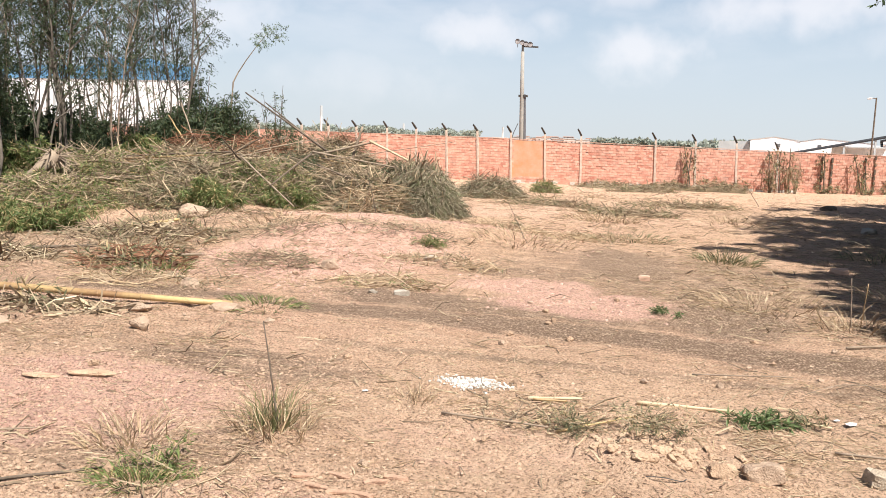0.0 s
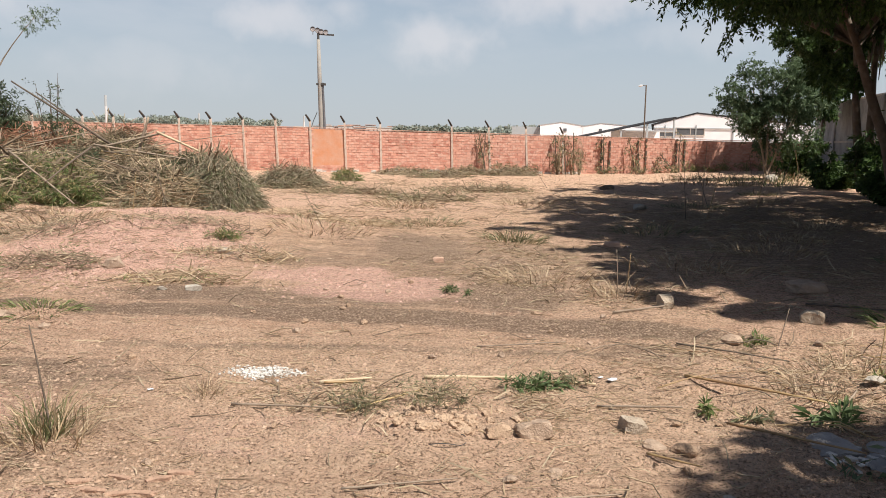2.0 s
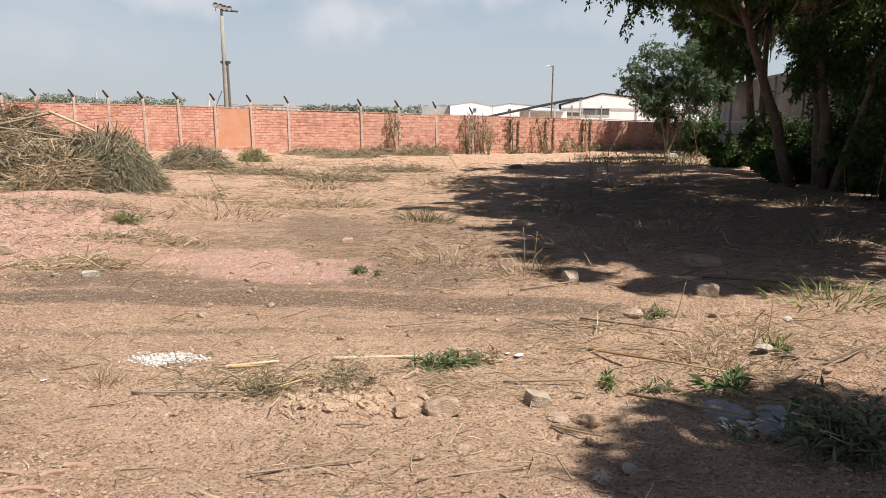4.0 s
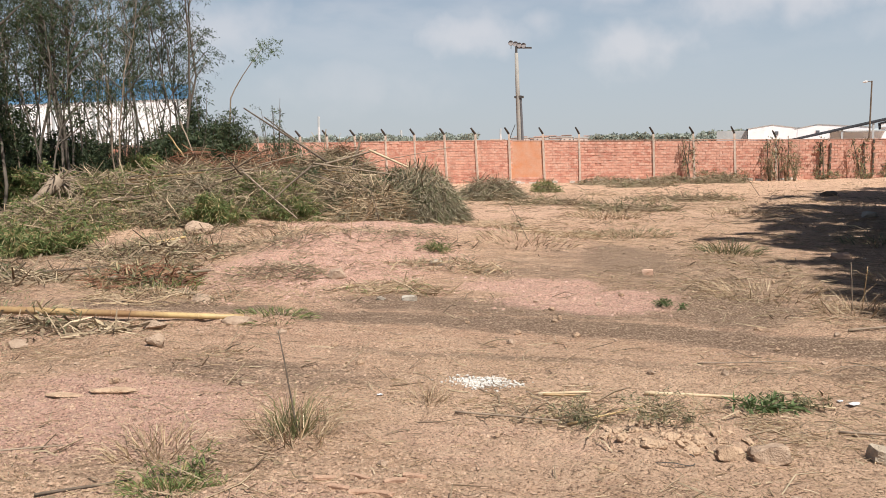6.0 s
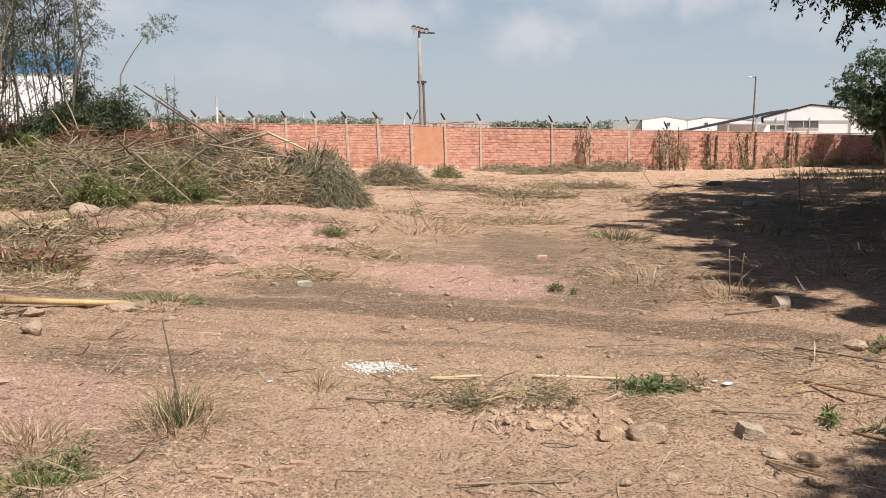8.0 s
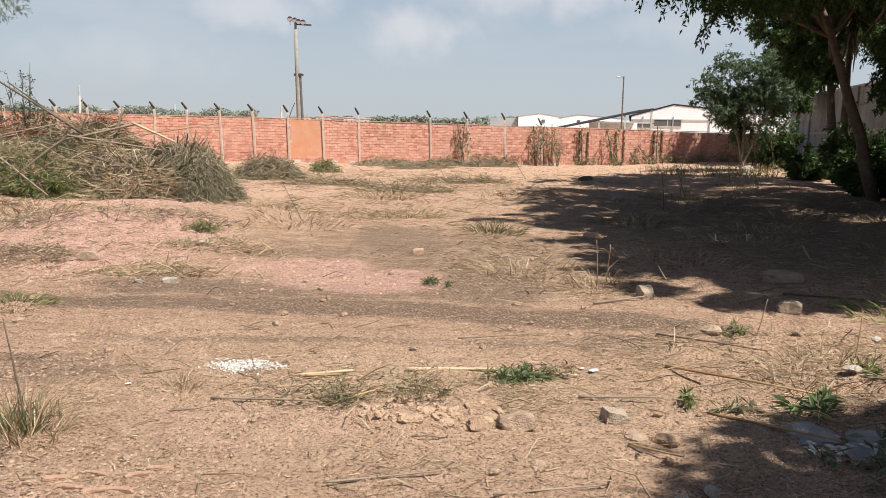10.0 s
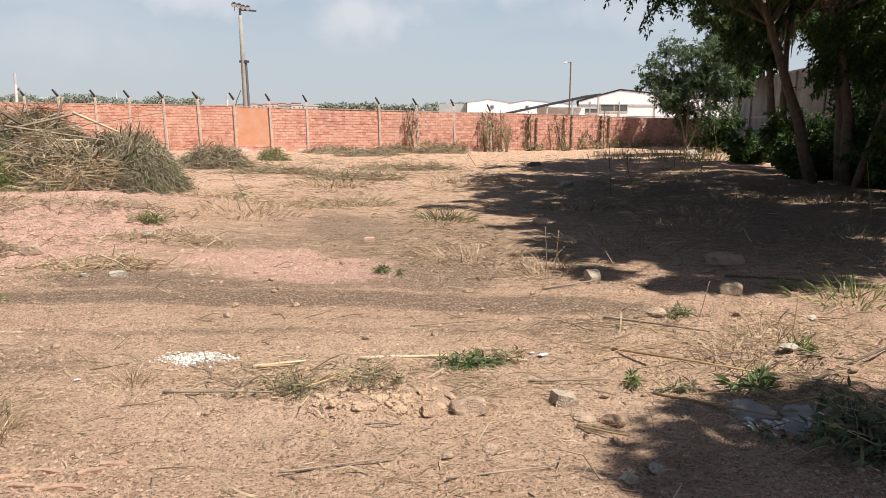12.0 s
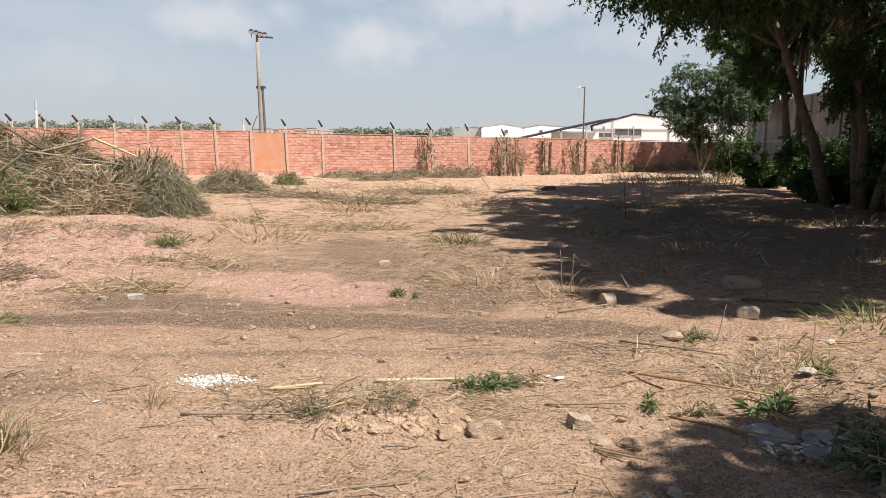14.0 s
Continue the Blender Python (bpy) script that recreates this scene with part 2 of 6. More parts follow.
def culm_material():
    """Dry bamboo: pale straw with browner stretches."""
    m = Nodes("dry_culm", 0.5, 0.0, 0.35)
    c = m.mix(m.ramp(m.noise(1.1, 4, 0.6), 0.35, 0.62), (0.52, 0.38, 0.18), (0.24, 0.14, 0.07))
    c = m.mix(m.ramp(m.noise(30, 4), 0.5, 0.7, 0.0, 0.4), c, (0.16, 0.10, 0.06))
    m.color(c).bump(m.noise(60, 3), 0.003)
    return m.mat


def sheet_material(name, a, b, pitch):
    """Ribbed painted sheet metal."""
    m = Nodes(name, 0.45, 0.0, 0.4)
    w = m.n.new("ShaderNodeTexWave")
    w.inputs["Scale"].default_value = pitch
    m.l.new(m.co, w.inputs["Vector"])
    c = m.mix(m.ramp(m.noise(0.4, 4), 0.3, 0.7), a, b)
    m.color(c).bump(w.outputs["Fac"], 0.03, 0.25)
    return m.mat


SOIL = soil_material()
BRICK = brick_material()
MORTAR = speckled("mortar", (0.50, 0.27, 0.20), (0.64, 0.44, 0.35), 2.5, 20)
ORANGE = speckled("orange_render", (0.62, 0.28, 0.15), (0.60, 0.37, 0.27), 2.2, 20, 0.9, 0.012)
CONCRETE = speckled("old_concrete", (0.68, 0.62, 0.54), (0.50, 0.44, 0.37), 2.5, 40)
POST = speckled("dusty_post", (0.66, 0.57, 0.48), (0.47, 0.33, 0.26), 6.0, 30)
RENDER = wall_stain_material()
DARK_METAL = speckled("dark_metal", (0.05, 0.05, 0.05), (0.10, 0.09, 0.08), 5, 50, 0.6)
LAMP_METAL = speckled("lamp_housing", (0.10, 0.10, 0.11), (0.16, 0.16, 0.17), 5, 50, 0.5)
GLASS_GREY = speckled("lamp_glass", (0.55, 0.57, 0.60), (0.45, 0.47, 0.5), 5, 50, 0.15, 0.0, 0.0, 0.5)
POLE_CONC = speckled("pole_concrete", (0.36, 0.34, 0.31), (0.25, 0.235, 0.21), 1.5, 30)
BARK = speckled("bark", (0.10, 0.075, 0.055), (0.19, 0.15, 0.115), 5, 50, 0.9, 0.02)
PALE_BARK = speckled("pale_bark", (0.34, 0.27, 0.20), (0.22, 0.165, 0.12), 4, 40, 0.85, 0.01)
GROVE_BARK = speckled("grove_bark", (0.10, 0.085, 0.07), (0.19, 0.16, 0.13), 4, 40, 0.9, 0.01)
CULM = culm_material()
CUT_WOOD = speckled("cut_wood", (0.62, 0.50, 0.34), (0.46, 0.34, 0.21), 5, 70, 0.75)
LEAF_GROVE = foliage("grove_leaf", (0.020, 0.035, 0.017), (0.088, 0.118, 0.056), 0.28, (0.17, 0.16, 0.09), 0.05)
LEAF_TREE = foliage("tree_leaf", (0.018, 0.040, 0.010), (0.075, 0.125, 0.030), 0.3)
LEAF_SAPLING = foliage("sapling_leaf", (0.05, 0.085, 0.04), (0.16, 0.22, 0.115), 0.4)
LEAF_FRESH = foliage("fresh_leaf", (0.075, 0.11, 0.032), (0.22, 0.27, 0.10), 0.3, (0.42, 0.33, 0.17), 0.28)
LEAF_DEEP = foliage("deep_leaf", (0.06, 0.085, 0.042), (0.155, 0.19, 0.10), 0.25, (0.22, 0.2, 0.1), 0.12)
LEAF_FERN = foliage("fern_leaf", (0.075, 0.115, 0.04), (0.17, 0.225, 0.095), 0.3)
LEAF_DRY = foliage("withered_leaf", (0.085, 0.095, 0.048), (0.24, 0.235, 0.13), 0.25, (0.42, 0.33, 0.19), 0.3)
# pale grey-green: distance haze painted into the leaf colour
LEAF_FAR = foliage("far_leaf_haze_tint", (0.25, 0.285, 0.24), (0.33, 0.36, 0.31), 0.3)
STRAW = strands("straw", [(0.30, 0.205, 0.12), (0.52, 0.40, 0.25), (0.24, 0.155, 0.095), (0.60, 0.48, 0.33), (0.17, 0.11, 0.07)])
TWIG = strands("twig", [(0.13, 0.092, 0.065), (0.38, 0.29, 0.19), (0.20, 0.15, 0.105), (0.54, 0.43, 0.28), (0.17, 0.125, 0.085), (0.34, 0.26, 0.17), (0.60, 0.49, 0.33)])
RED_TWIG = strands("rusty_twig", [(0.20, 0.09, 0.055), (0.33, 0.17, 0.10), (0.14, 0.075, 0.05), (0.40, 0.26, 0.15)])
STONE = speckled("stone", (0.38, 0.265, 0.185), (0.54, 0.405, 0.30), 14, 90, 0.95, 0.03, 0.35)
CLOD = speckled("clod", (0.36, 0.235, 0.155), (0.52, 0.37, 0.25), 14, 70, 0.95, 0.04, 0.3)
RUBBLE = speckled("rubble_concrete", (0.56, 0.51, 0.43), (0.36, 0.30, 0.24), 12, 70, 0.95, 0.03, 0.3)
SLAB = speckled("slab_concrete", (0.27, 0.25, 0.235), (0.40, 0.375, 0.35), 9, 70, 0.95, 0.02)
PALE_LUMP = speckled("pale_lump", (0.52, 0.43, 0.33), (0.36, 0.28, 0.205), 14, 80, 0.95, 0.04)
PALE_CLOD = speckled("pale_clod", (0.56, 0.40, 0.275), (0.44, 0.30, 0.20), 16, 80, 0.95, 0.03, 0.2)
RED_FLAKE = speckled("red_flake", (0.46, 0.30, 0.21), (0.34, 0.21, 0.145), 14, 80, 0.95, 0.02)
OLD_BRICK = speckled("old_brick", (0.58, 0.40, 0.30), (0.50, 0.31, 0.22), 9, 70, 0.9, 0.006)
LIME = speckled("lime", (0.74, 0.71, 0.66), (0.56, 0.51, 0.45), 8, 60, 0.95, 0.01)
PLASTIC = speckled("white_plastic", (0.66, 0.66, 0.66), (0.5, 0.5, 0.5), 10, 60, 0.4, 0.006)
WHITE_SHEET = sheet_material("white_sheet", (0.88, 0.90, 0.92), (0.83, 0.85, 0.87), 2.5)
BLUE_SHEET = sheet_material("blue_sheet", (0.10, 0.25, 0.43), (0.13, 0.30, 0.48), 2.0)
GREY_SHEET = sheet_material("grey_sheet", (0.34, 0.37, 0.38), (0.42, 0.45, 0.46), 2.0)
ROOF_DARK = speckled("dark_roof", (0.035, 0.036, 0.04), (0.06, 0.06, 0.065), 0.5, 6, 1.0, 0.0, 0.0, 0.05)
WINDOW_DARK = speckled("dark_opening", (0.10, 0.11, 0.12), (0.16, 0.17, 0.18), 1.0, 10, 0.4)
TOWN_WALL = speckled("town_wall", (0.66, 0.62, 0.58), (0.55, 0.50, 0.46), 0.2, 4, 0.9, 0.0, 0.35)
# blue-grey because the haze is put into the hills' base colour
HILL = speckled("hill_haze_tint", (0.33, 0.37, 0.38), (0.36, 0.39, 0.40), 0.01, 0.1, 1.0, 0.0)

# ---- shape helpers ----
rng = np.random.default_rng(7)


def hash2(ix, iy, seed):
    h = np.sin(ix * 127.1 + iy * 311.7 + seed * 74.7) * 43758.5453
    return h - np.floor(h)


def vnoise(x, y, seed=0):
    """Smooth value noise from 0 to 1 on arrays."""
    x, y = np.asarray(x, float), np.asarray(y, float)
    ix, iy = np.floor(x), np.floor(y)
    fx, fy = x - ix, y - iy
    fx, fy = fx * fx * (3 - 2 * fx), fy * fy * (3 - 2 * fy)
    a, b = hash2(ix, iy, seed), hash2(ix + 1, iy, seed)
    c, d = hash2(ix, iy + 1, seed), hash2(ix + 1, iy + 1, seed)
    return (a * (1 - fx) + b * fx) * (1 - fy) + (c * (1 - fx) + d * fx) * fy


def smooth(lo, hi, v):
    t = np.clip((np.asarray(v, float) - lo) / (hi - lo), 0, 1)
    return t * t * (3 - 2 * t)


def blob(x, y, cx, cy, rx, ry, turn=0.0):
    """1 in the middle of an ellipse, 0 outside it."""
    c, s = math.cos(radians(turn)), math.sin(radians(turn))
    u, v = (x - cx) * c + (y - cy) * s, -(x - cx) * s + (y - cy) * c
    return 1 - smooth(0.35, 1.35, np.sqrt((u / rx) ** 2 + (v / ry) ** 2))


def ground_z(x, y):
    x, y = np.asarray(x, float), np.asarray(y, float)
    near = 1 - smooth(60, 120, np.hypot(x, y))
    z = 0.10 * (vnoise(x * 0.33, y * 0.33, 1) - 0.5) * smooth(4, 14, y) + 0.06 * (vnoise(x * 0.9, y * 0.9, 2) - 0.5)
    rough = 0.35 + 0.65 * smooth(0.35, 0.65, vnoise(x * 0.5, y * 0.5, 9))
    close, mid = 1 - smooth(6, 9, y) * 0.9, 1 - smooth(11, 16, y) * 0.8
    z = z + rough * (0.055 * (vnoise(x * 3.1, y * 3.1, 3) - 0.5) + 0.040 * mid * (vnoise(x * 8, y * 8, 4) - 0.5) + 0.026 * close * (vnoise(x * 17, y * 17, 5) - 0.5)) + 0.014 * close * (vnoise(x * 13 + 3, y * 13, 8) - 0.5)
    # bulldozed bank of pink earth, rubble slope before it
    z = z + 0.32 * blob(x, y, -6.0, 15.2, 4.6, 2.6, -4) + 0.14 * blob(x, y, -4.9, 12.2, 1.9, 2.3) * (0.5 + vnoise(x * 2.2, y * 2.2, 6))
    z = z + 0.35 * blob(x, y, -12.0, 20.5, 5.5, 4.0) + 0.30 * blob(x, y, -18, 22, 5, 11)
    # rising strip under the trees, and along the foot of the far wall
    z = z + 0.20 * smooth(7.5, 13.5, x - 0.10 * (y - 20)) * smooth(5, 12, y) + 0.10 * smooth(6, 16, x) * smooth(38, 49, y) + 0.1 * smooth(-8, 2, x) * smooth(44, 49, y)
    # churned earth beside the track
    z = z + 0.13 * blob(x, y, 3.6, 6.1, 2.4, 1.5) * (vnoise(x * 4.2, y * 4.2, 71) + 0.5 * vnoise(x * 9.5, y * 9.5, 72) - 0.7) + 0.09 * blob(x, y, -6.2, 6.3, 2.6, 0.8) * (vnoise(x * 5, y * 5, 73) - 0.5)
    # clods and a low heap close by
    z = z + 0.11 * blob(x, y, -1.85, 3.35, 0.55, 0.35) + 0.07 * blob(x, y, 0.15, 4.85, 0.55, 0.45) + 0.05 * blob(x, y, -4.6, 5.3, 1.2, 0.5)
    z = z - 0.05 * blob(x, y, -4.1, 4.2, 1.6, 0.8) - 0.04 * blob(x, y, 0.5, 7.4, 2.5, 0.45, -6)
    return z * near


def gz(x, y):
    return float(ground_z(x, y))


def footing(x, y):
    """The spot on the uneven ground for a spot of the flat plan, seen from where the lot is entered."""
    px, py = x, y
    for _ in range(4):
        k = (1.8 - gz(px, py)) / 1.8
        px, py = 0.15 + (x - 0.15) * k, -0.2 + (y + 0.2) * k
    return px, py


class Form:
    """Gathers the faces of one mesh."""

    def __init__(self):
        self.v, self.f, self.count = [], [], 0

    def add(self, verts, faces):
        self.v.extend(tuple(map(float, p)) for p in verts)
        self.f.extend(tuple(i + self.count for i in f) for f in faces)
        self.count += len(verts)
        return self

    def quads(self, pts):
        """pts: n x 4 x 3."""
        n = len(pts)
        self.v.extend(map(tuple, pts.reshape(-1, 3).tolist()))
        idx = (np.arange(n * 4) + self.count).reshape(-1, 4)
        self.f.extend(map(tuple, idx.tolist()))
        self.count += 4 * n
        return self

    def box(self, lo, hi, m=None):
        (a, b, c), (d, e, f) = lo, hi
        vs = [Vector(p) for p in ((a, b, c), (d, b, c), (d, e, c), (a, e, c), (a, b, f), (d, b, f), (d, e, f), (a, e, f))]
        if m is not None:
            vs = [m @ p for p in vs]
        return self.add(vs, ((0, 3, 2, 1), (4, 5, 6, 7), (0, 1, 5, 4), (1, 2, 6, 5), (2, 3, 7, 6), (3, 0, 4, 7)))

    def tube(self, pts, radii, sides=6, cap=True):
        pts, radii = [Vector(p) for p in pts], [float(q) for q in radii]
        verts, faces, up = [], [], None
        for i, p in enumerate(pts):
            d = (pts[min(i + 1, len(pts) - 1)] - pts[max(i - 1, 0)]).normalized()
            if up is None:
                up = d.orthogonal().normalized()
            up = (up - d * up.dot(d)).normalized()
            side = d.cross(up)
            for k in range(sides):
                a = 2 * math.pi * k / sides
                verts.append(p + radii[i] * (math.cos(a) * up + math.sin(a) * side))
        for i in range(len(pts) - 1):
            for k in range(sides):
                j = (k + 1) % sides
                faces.append((i * sides + k, i * sides + j, (i + 1) * sides + j, (i + 1) * sides + k))
        if cap:
            faces.append(tuple(reversed(range(sides))))
            faces.append(tuple(range((len(pts) - 1) * sides, len(pts) * sides)))
        return self.add(verts, faces)

    def mesh(self, name, mat, soft=False):
        me = bpy.data.meshes.new(name)
        me.from_pydata(self.v, [], self.f)
        me.materials.append(mat)
        if soft:
            me.polygons.foreach_set("use_smooth", [True] * len(me.polygons))
        me.update()
        return me


def part(name, form, mat, parent, label="", kind="", soft=False):
    ob = new(name, form.mesh(name, mat, soft))
    ob.parent = parent
    return tagged(ob, label, "", "", kind)


def thing(name, at, label, category, group="", kind=""):
    ob = new(name)
    ob.empty_display_size = 0.1
    ob.matrix_basis = at if isinstance(at, Matrix) else pose(*at)
    return tagged(ob, label, category, group, kind)


def single(name, form, mat, at, label, category, group="", kind="", soft=False):
    ob = new(name, form.mesh(name, mat, soft))
    ob.matrix_basis = at if isinstance(at, Matrix) else pose(*at)
    return tagged(ob, label, category, group, kind)


def unit(v):
    return v / (np.linalg.norm(v, axis=-1, keepdims=True) + 1e-9)


def leaf_quads(base, way, length, width, r, face_up=0.5):
    """Narrow diamond leaves: n bases, directions, lengths and widths."""
    n = len(base)
    up = unit(r.normal(size=(n, 3)) + np.array([0, 0, face_up * 3]))
    side = unit(np.cross(way, up))
    length, width = np.broadcast_to(length, (n,))[:, None], np.broadcast_to(width, (n,))[:, None]
    mid = base + way * length * 0.45
    tip = base + way * length + np.array([0, 0, -0.12]) * length
    return np.stack([base, mid + side * width / 2, tip, mid - side * width / 2], 1)


def strand_form(form, base, way, length, radius, r, bend=0.15, sides=3):
    """Straws and twigs: thin bent three-sided rods."""
    for b, w, ln, ra in zip(base, way, length, radius):
        k = r.normal(size=3) * bend * ln
        form.tube((b, b + w * ln * 0.5 + k, b + w * ln), (ra, ra * 0.9, ra * 0.55), sides, cap=False)
    return form


# ---- ground ----


def steps(stops):
    """Coordinates from (start, step) pairs up to the last start."""
    out = []
    for (a, s), (b, _) in zip(stops, stops[1:]):
        out.extend(np.linspace(a, b, max(1, round((b - a) / s)), endpoint=False))
    return np.array(out + [stops[-1][0]])


def build_ground():
    xs = steps([(-4000, 900), (-400, 90), (-80, 8), (-26, 0.5), (-14, 0.14), (-5, 0.05), (3.6, 0.10), (12, 0.4), (30, 8), (80, 90), (400, 900), (4000, 1)])
    ys = steps([(-4000, 900), (-400, 90), (-60, 8), (-4, 0.5), (2.4, 0.033), (6.5, 0.06), (12, 0.13), (28, 0.3), (54, 4), (90, 25), (400, 400), (4500, 1)])
    gx, gy = np.meshgrid(xs, ys)
    z = ground_z(gx, gy)
    nx, ny = len(xs), len(ys)
    verts = np.stack([gx, gy, z], -1).reshape(-1, 3)
    i = np.arange(nx * ny).reshape(ny, nx)
    faces = np.stack([i[:-1, :-1], i[:-1, 1:], i[1:, 1:], i[1:, :-1]], -1).reshape(-1, 4)
    me = bpy.data.meshes.new("ground")
    me.from_pydata(verts.tolist(), [], faces.tolist())
    me.polygons.foreach_set("use_smooth", [True] * len(me.polygons))
    x, y = verts[:, 0], verts[:, 1]
    pink = np.maximum.reduce([1.35 * blob(x, y, -0.75, 9.6, 1.1, 0.9), 1.0 * blob(x, y, -1.6, 10.6, 1.1, 0.7), 1.25 * blob(x, y, -5.0, 12.0, 2.0, 2.4), 0.8 * blob(x, y, -5.5, 16.3, 4.5, 1.6, -3),
                              0.75 * blob(x, y, -3.9, 4.5, 1.6, 1.0, 15), 0.45 * blob(x, y, -0.9, 4.6, 1.0, 0.5), 0.4 * blob(x, y, -3.0, 24, 6, 4), 0.55 * blob(x, y, -1.2, 3.2, 1.2, 0.5), 0.4 * blob(x, y, -8, 7, 2.5, 1.5)])
    curve = y - (7.95 - 0.05 * x - 0.06 * x * x * (x > 0))
    # dark tracks and patches; blob at (10.5, 17): dark soil plus painted tree shade
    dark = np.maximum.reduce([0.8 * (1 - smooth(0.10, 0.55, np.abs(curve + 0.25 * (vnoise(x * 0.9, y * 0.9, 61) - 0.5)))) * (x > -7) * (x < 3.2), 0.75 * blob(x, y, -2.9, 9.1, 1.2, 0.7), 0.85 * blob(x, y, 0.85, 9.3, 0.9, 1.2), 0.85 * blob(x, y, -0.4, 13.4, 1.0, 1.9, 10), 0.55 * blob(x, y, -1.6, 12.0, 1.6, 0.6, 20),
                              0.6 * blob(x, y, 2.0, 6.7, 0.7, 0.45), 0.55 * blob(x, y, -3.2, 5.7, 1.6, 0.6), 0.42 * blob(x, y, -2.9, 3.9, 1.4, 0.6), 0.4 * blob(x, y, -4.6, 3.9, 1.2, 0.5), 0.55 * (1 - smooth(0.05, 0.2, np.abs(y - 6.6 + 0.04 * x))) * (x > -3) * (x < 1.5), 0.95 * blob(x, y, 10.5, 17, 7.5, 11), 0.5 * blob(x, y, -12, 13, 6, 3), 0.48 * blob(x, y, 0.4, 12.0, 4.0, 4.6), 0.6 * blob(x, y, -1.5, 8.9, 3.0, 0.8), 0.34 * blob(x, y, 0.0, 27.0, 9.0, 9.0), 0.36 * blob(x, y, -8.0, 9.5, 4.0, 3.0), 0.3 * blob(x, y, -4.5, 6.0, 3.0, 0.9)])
    litter = np.clip(0.35 + 0.9 * blob(x, y, 1.2, 12.5, 1.9, 4.0) + 0.6 * blob(x, y, 1, 26, 9, 14) + 0.6 * blob(x, y, 3.5, 6.0, 2.5, 2.0) - 0.4 * dark - 0.3 * pink, 0, 1)
    dry = np.maximum.reduce([blob(x, y, 0.3, 5.0, 2.6, 1.5), 0.35 * blob(x, y, -1.0, 6.6, 3.5, 0.7), 0.7 * blob(x, y, 3.2, 6.3, 1.6, 1.0), 0.6 * blob(x, y, -0.5, 3.3, 3.0, 1.2), 0.5 * blob(x, y, -2, 24, 5, 3)])
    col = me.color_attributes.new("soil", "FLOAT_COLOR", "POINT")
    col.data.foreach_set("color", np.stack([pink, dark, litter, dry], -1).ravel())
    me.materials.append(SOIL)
    me.update()
    tagged(new("ground", me), "bare tan and pinkish earth with dark damp tracks, trodden straw and painted shade", "ground", "", "structure")


build_ground()

# ---- far brick wall ----
WALL_K = 0.12


def wall_y(x):
    return 48.5 + WALL_K * x


def wall_top(x):
    return float(np.interp(x, [-40, -24, -10, 0, 16, 23], [2.62, 2.60, 2.57, 2.42, 2.25, 2.20]))


CHASES = (9.2, 11.47, 13.9)


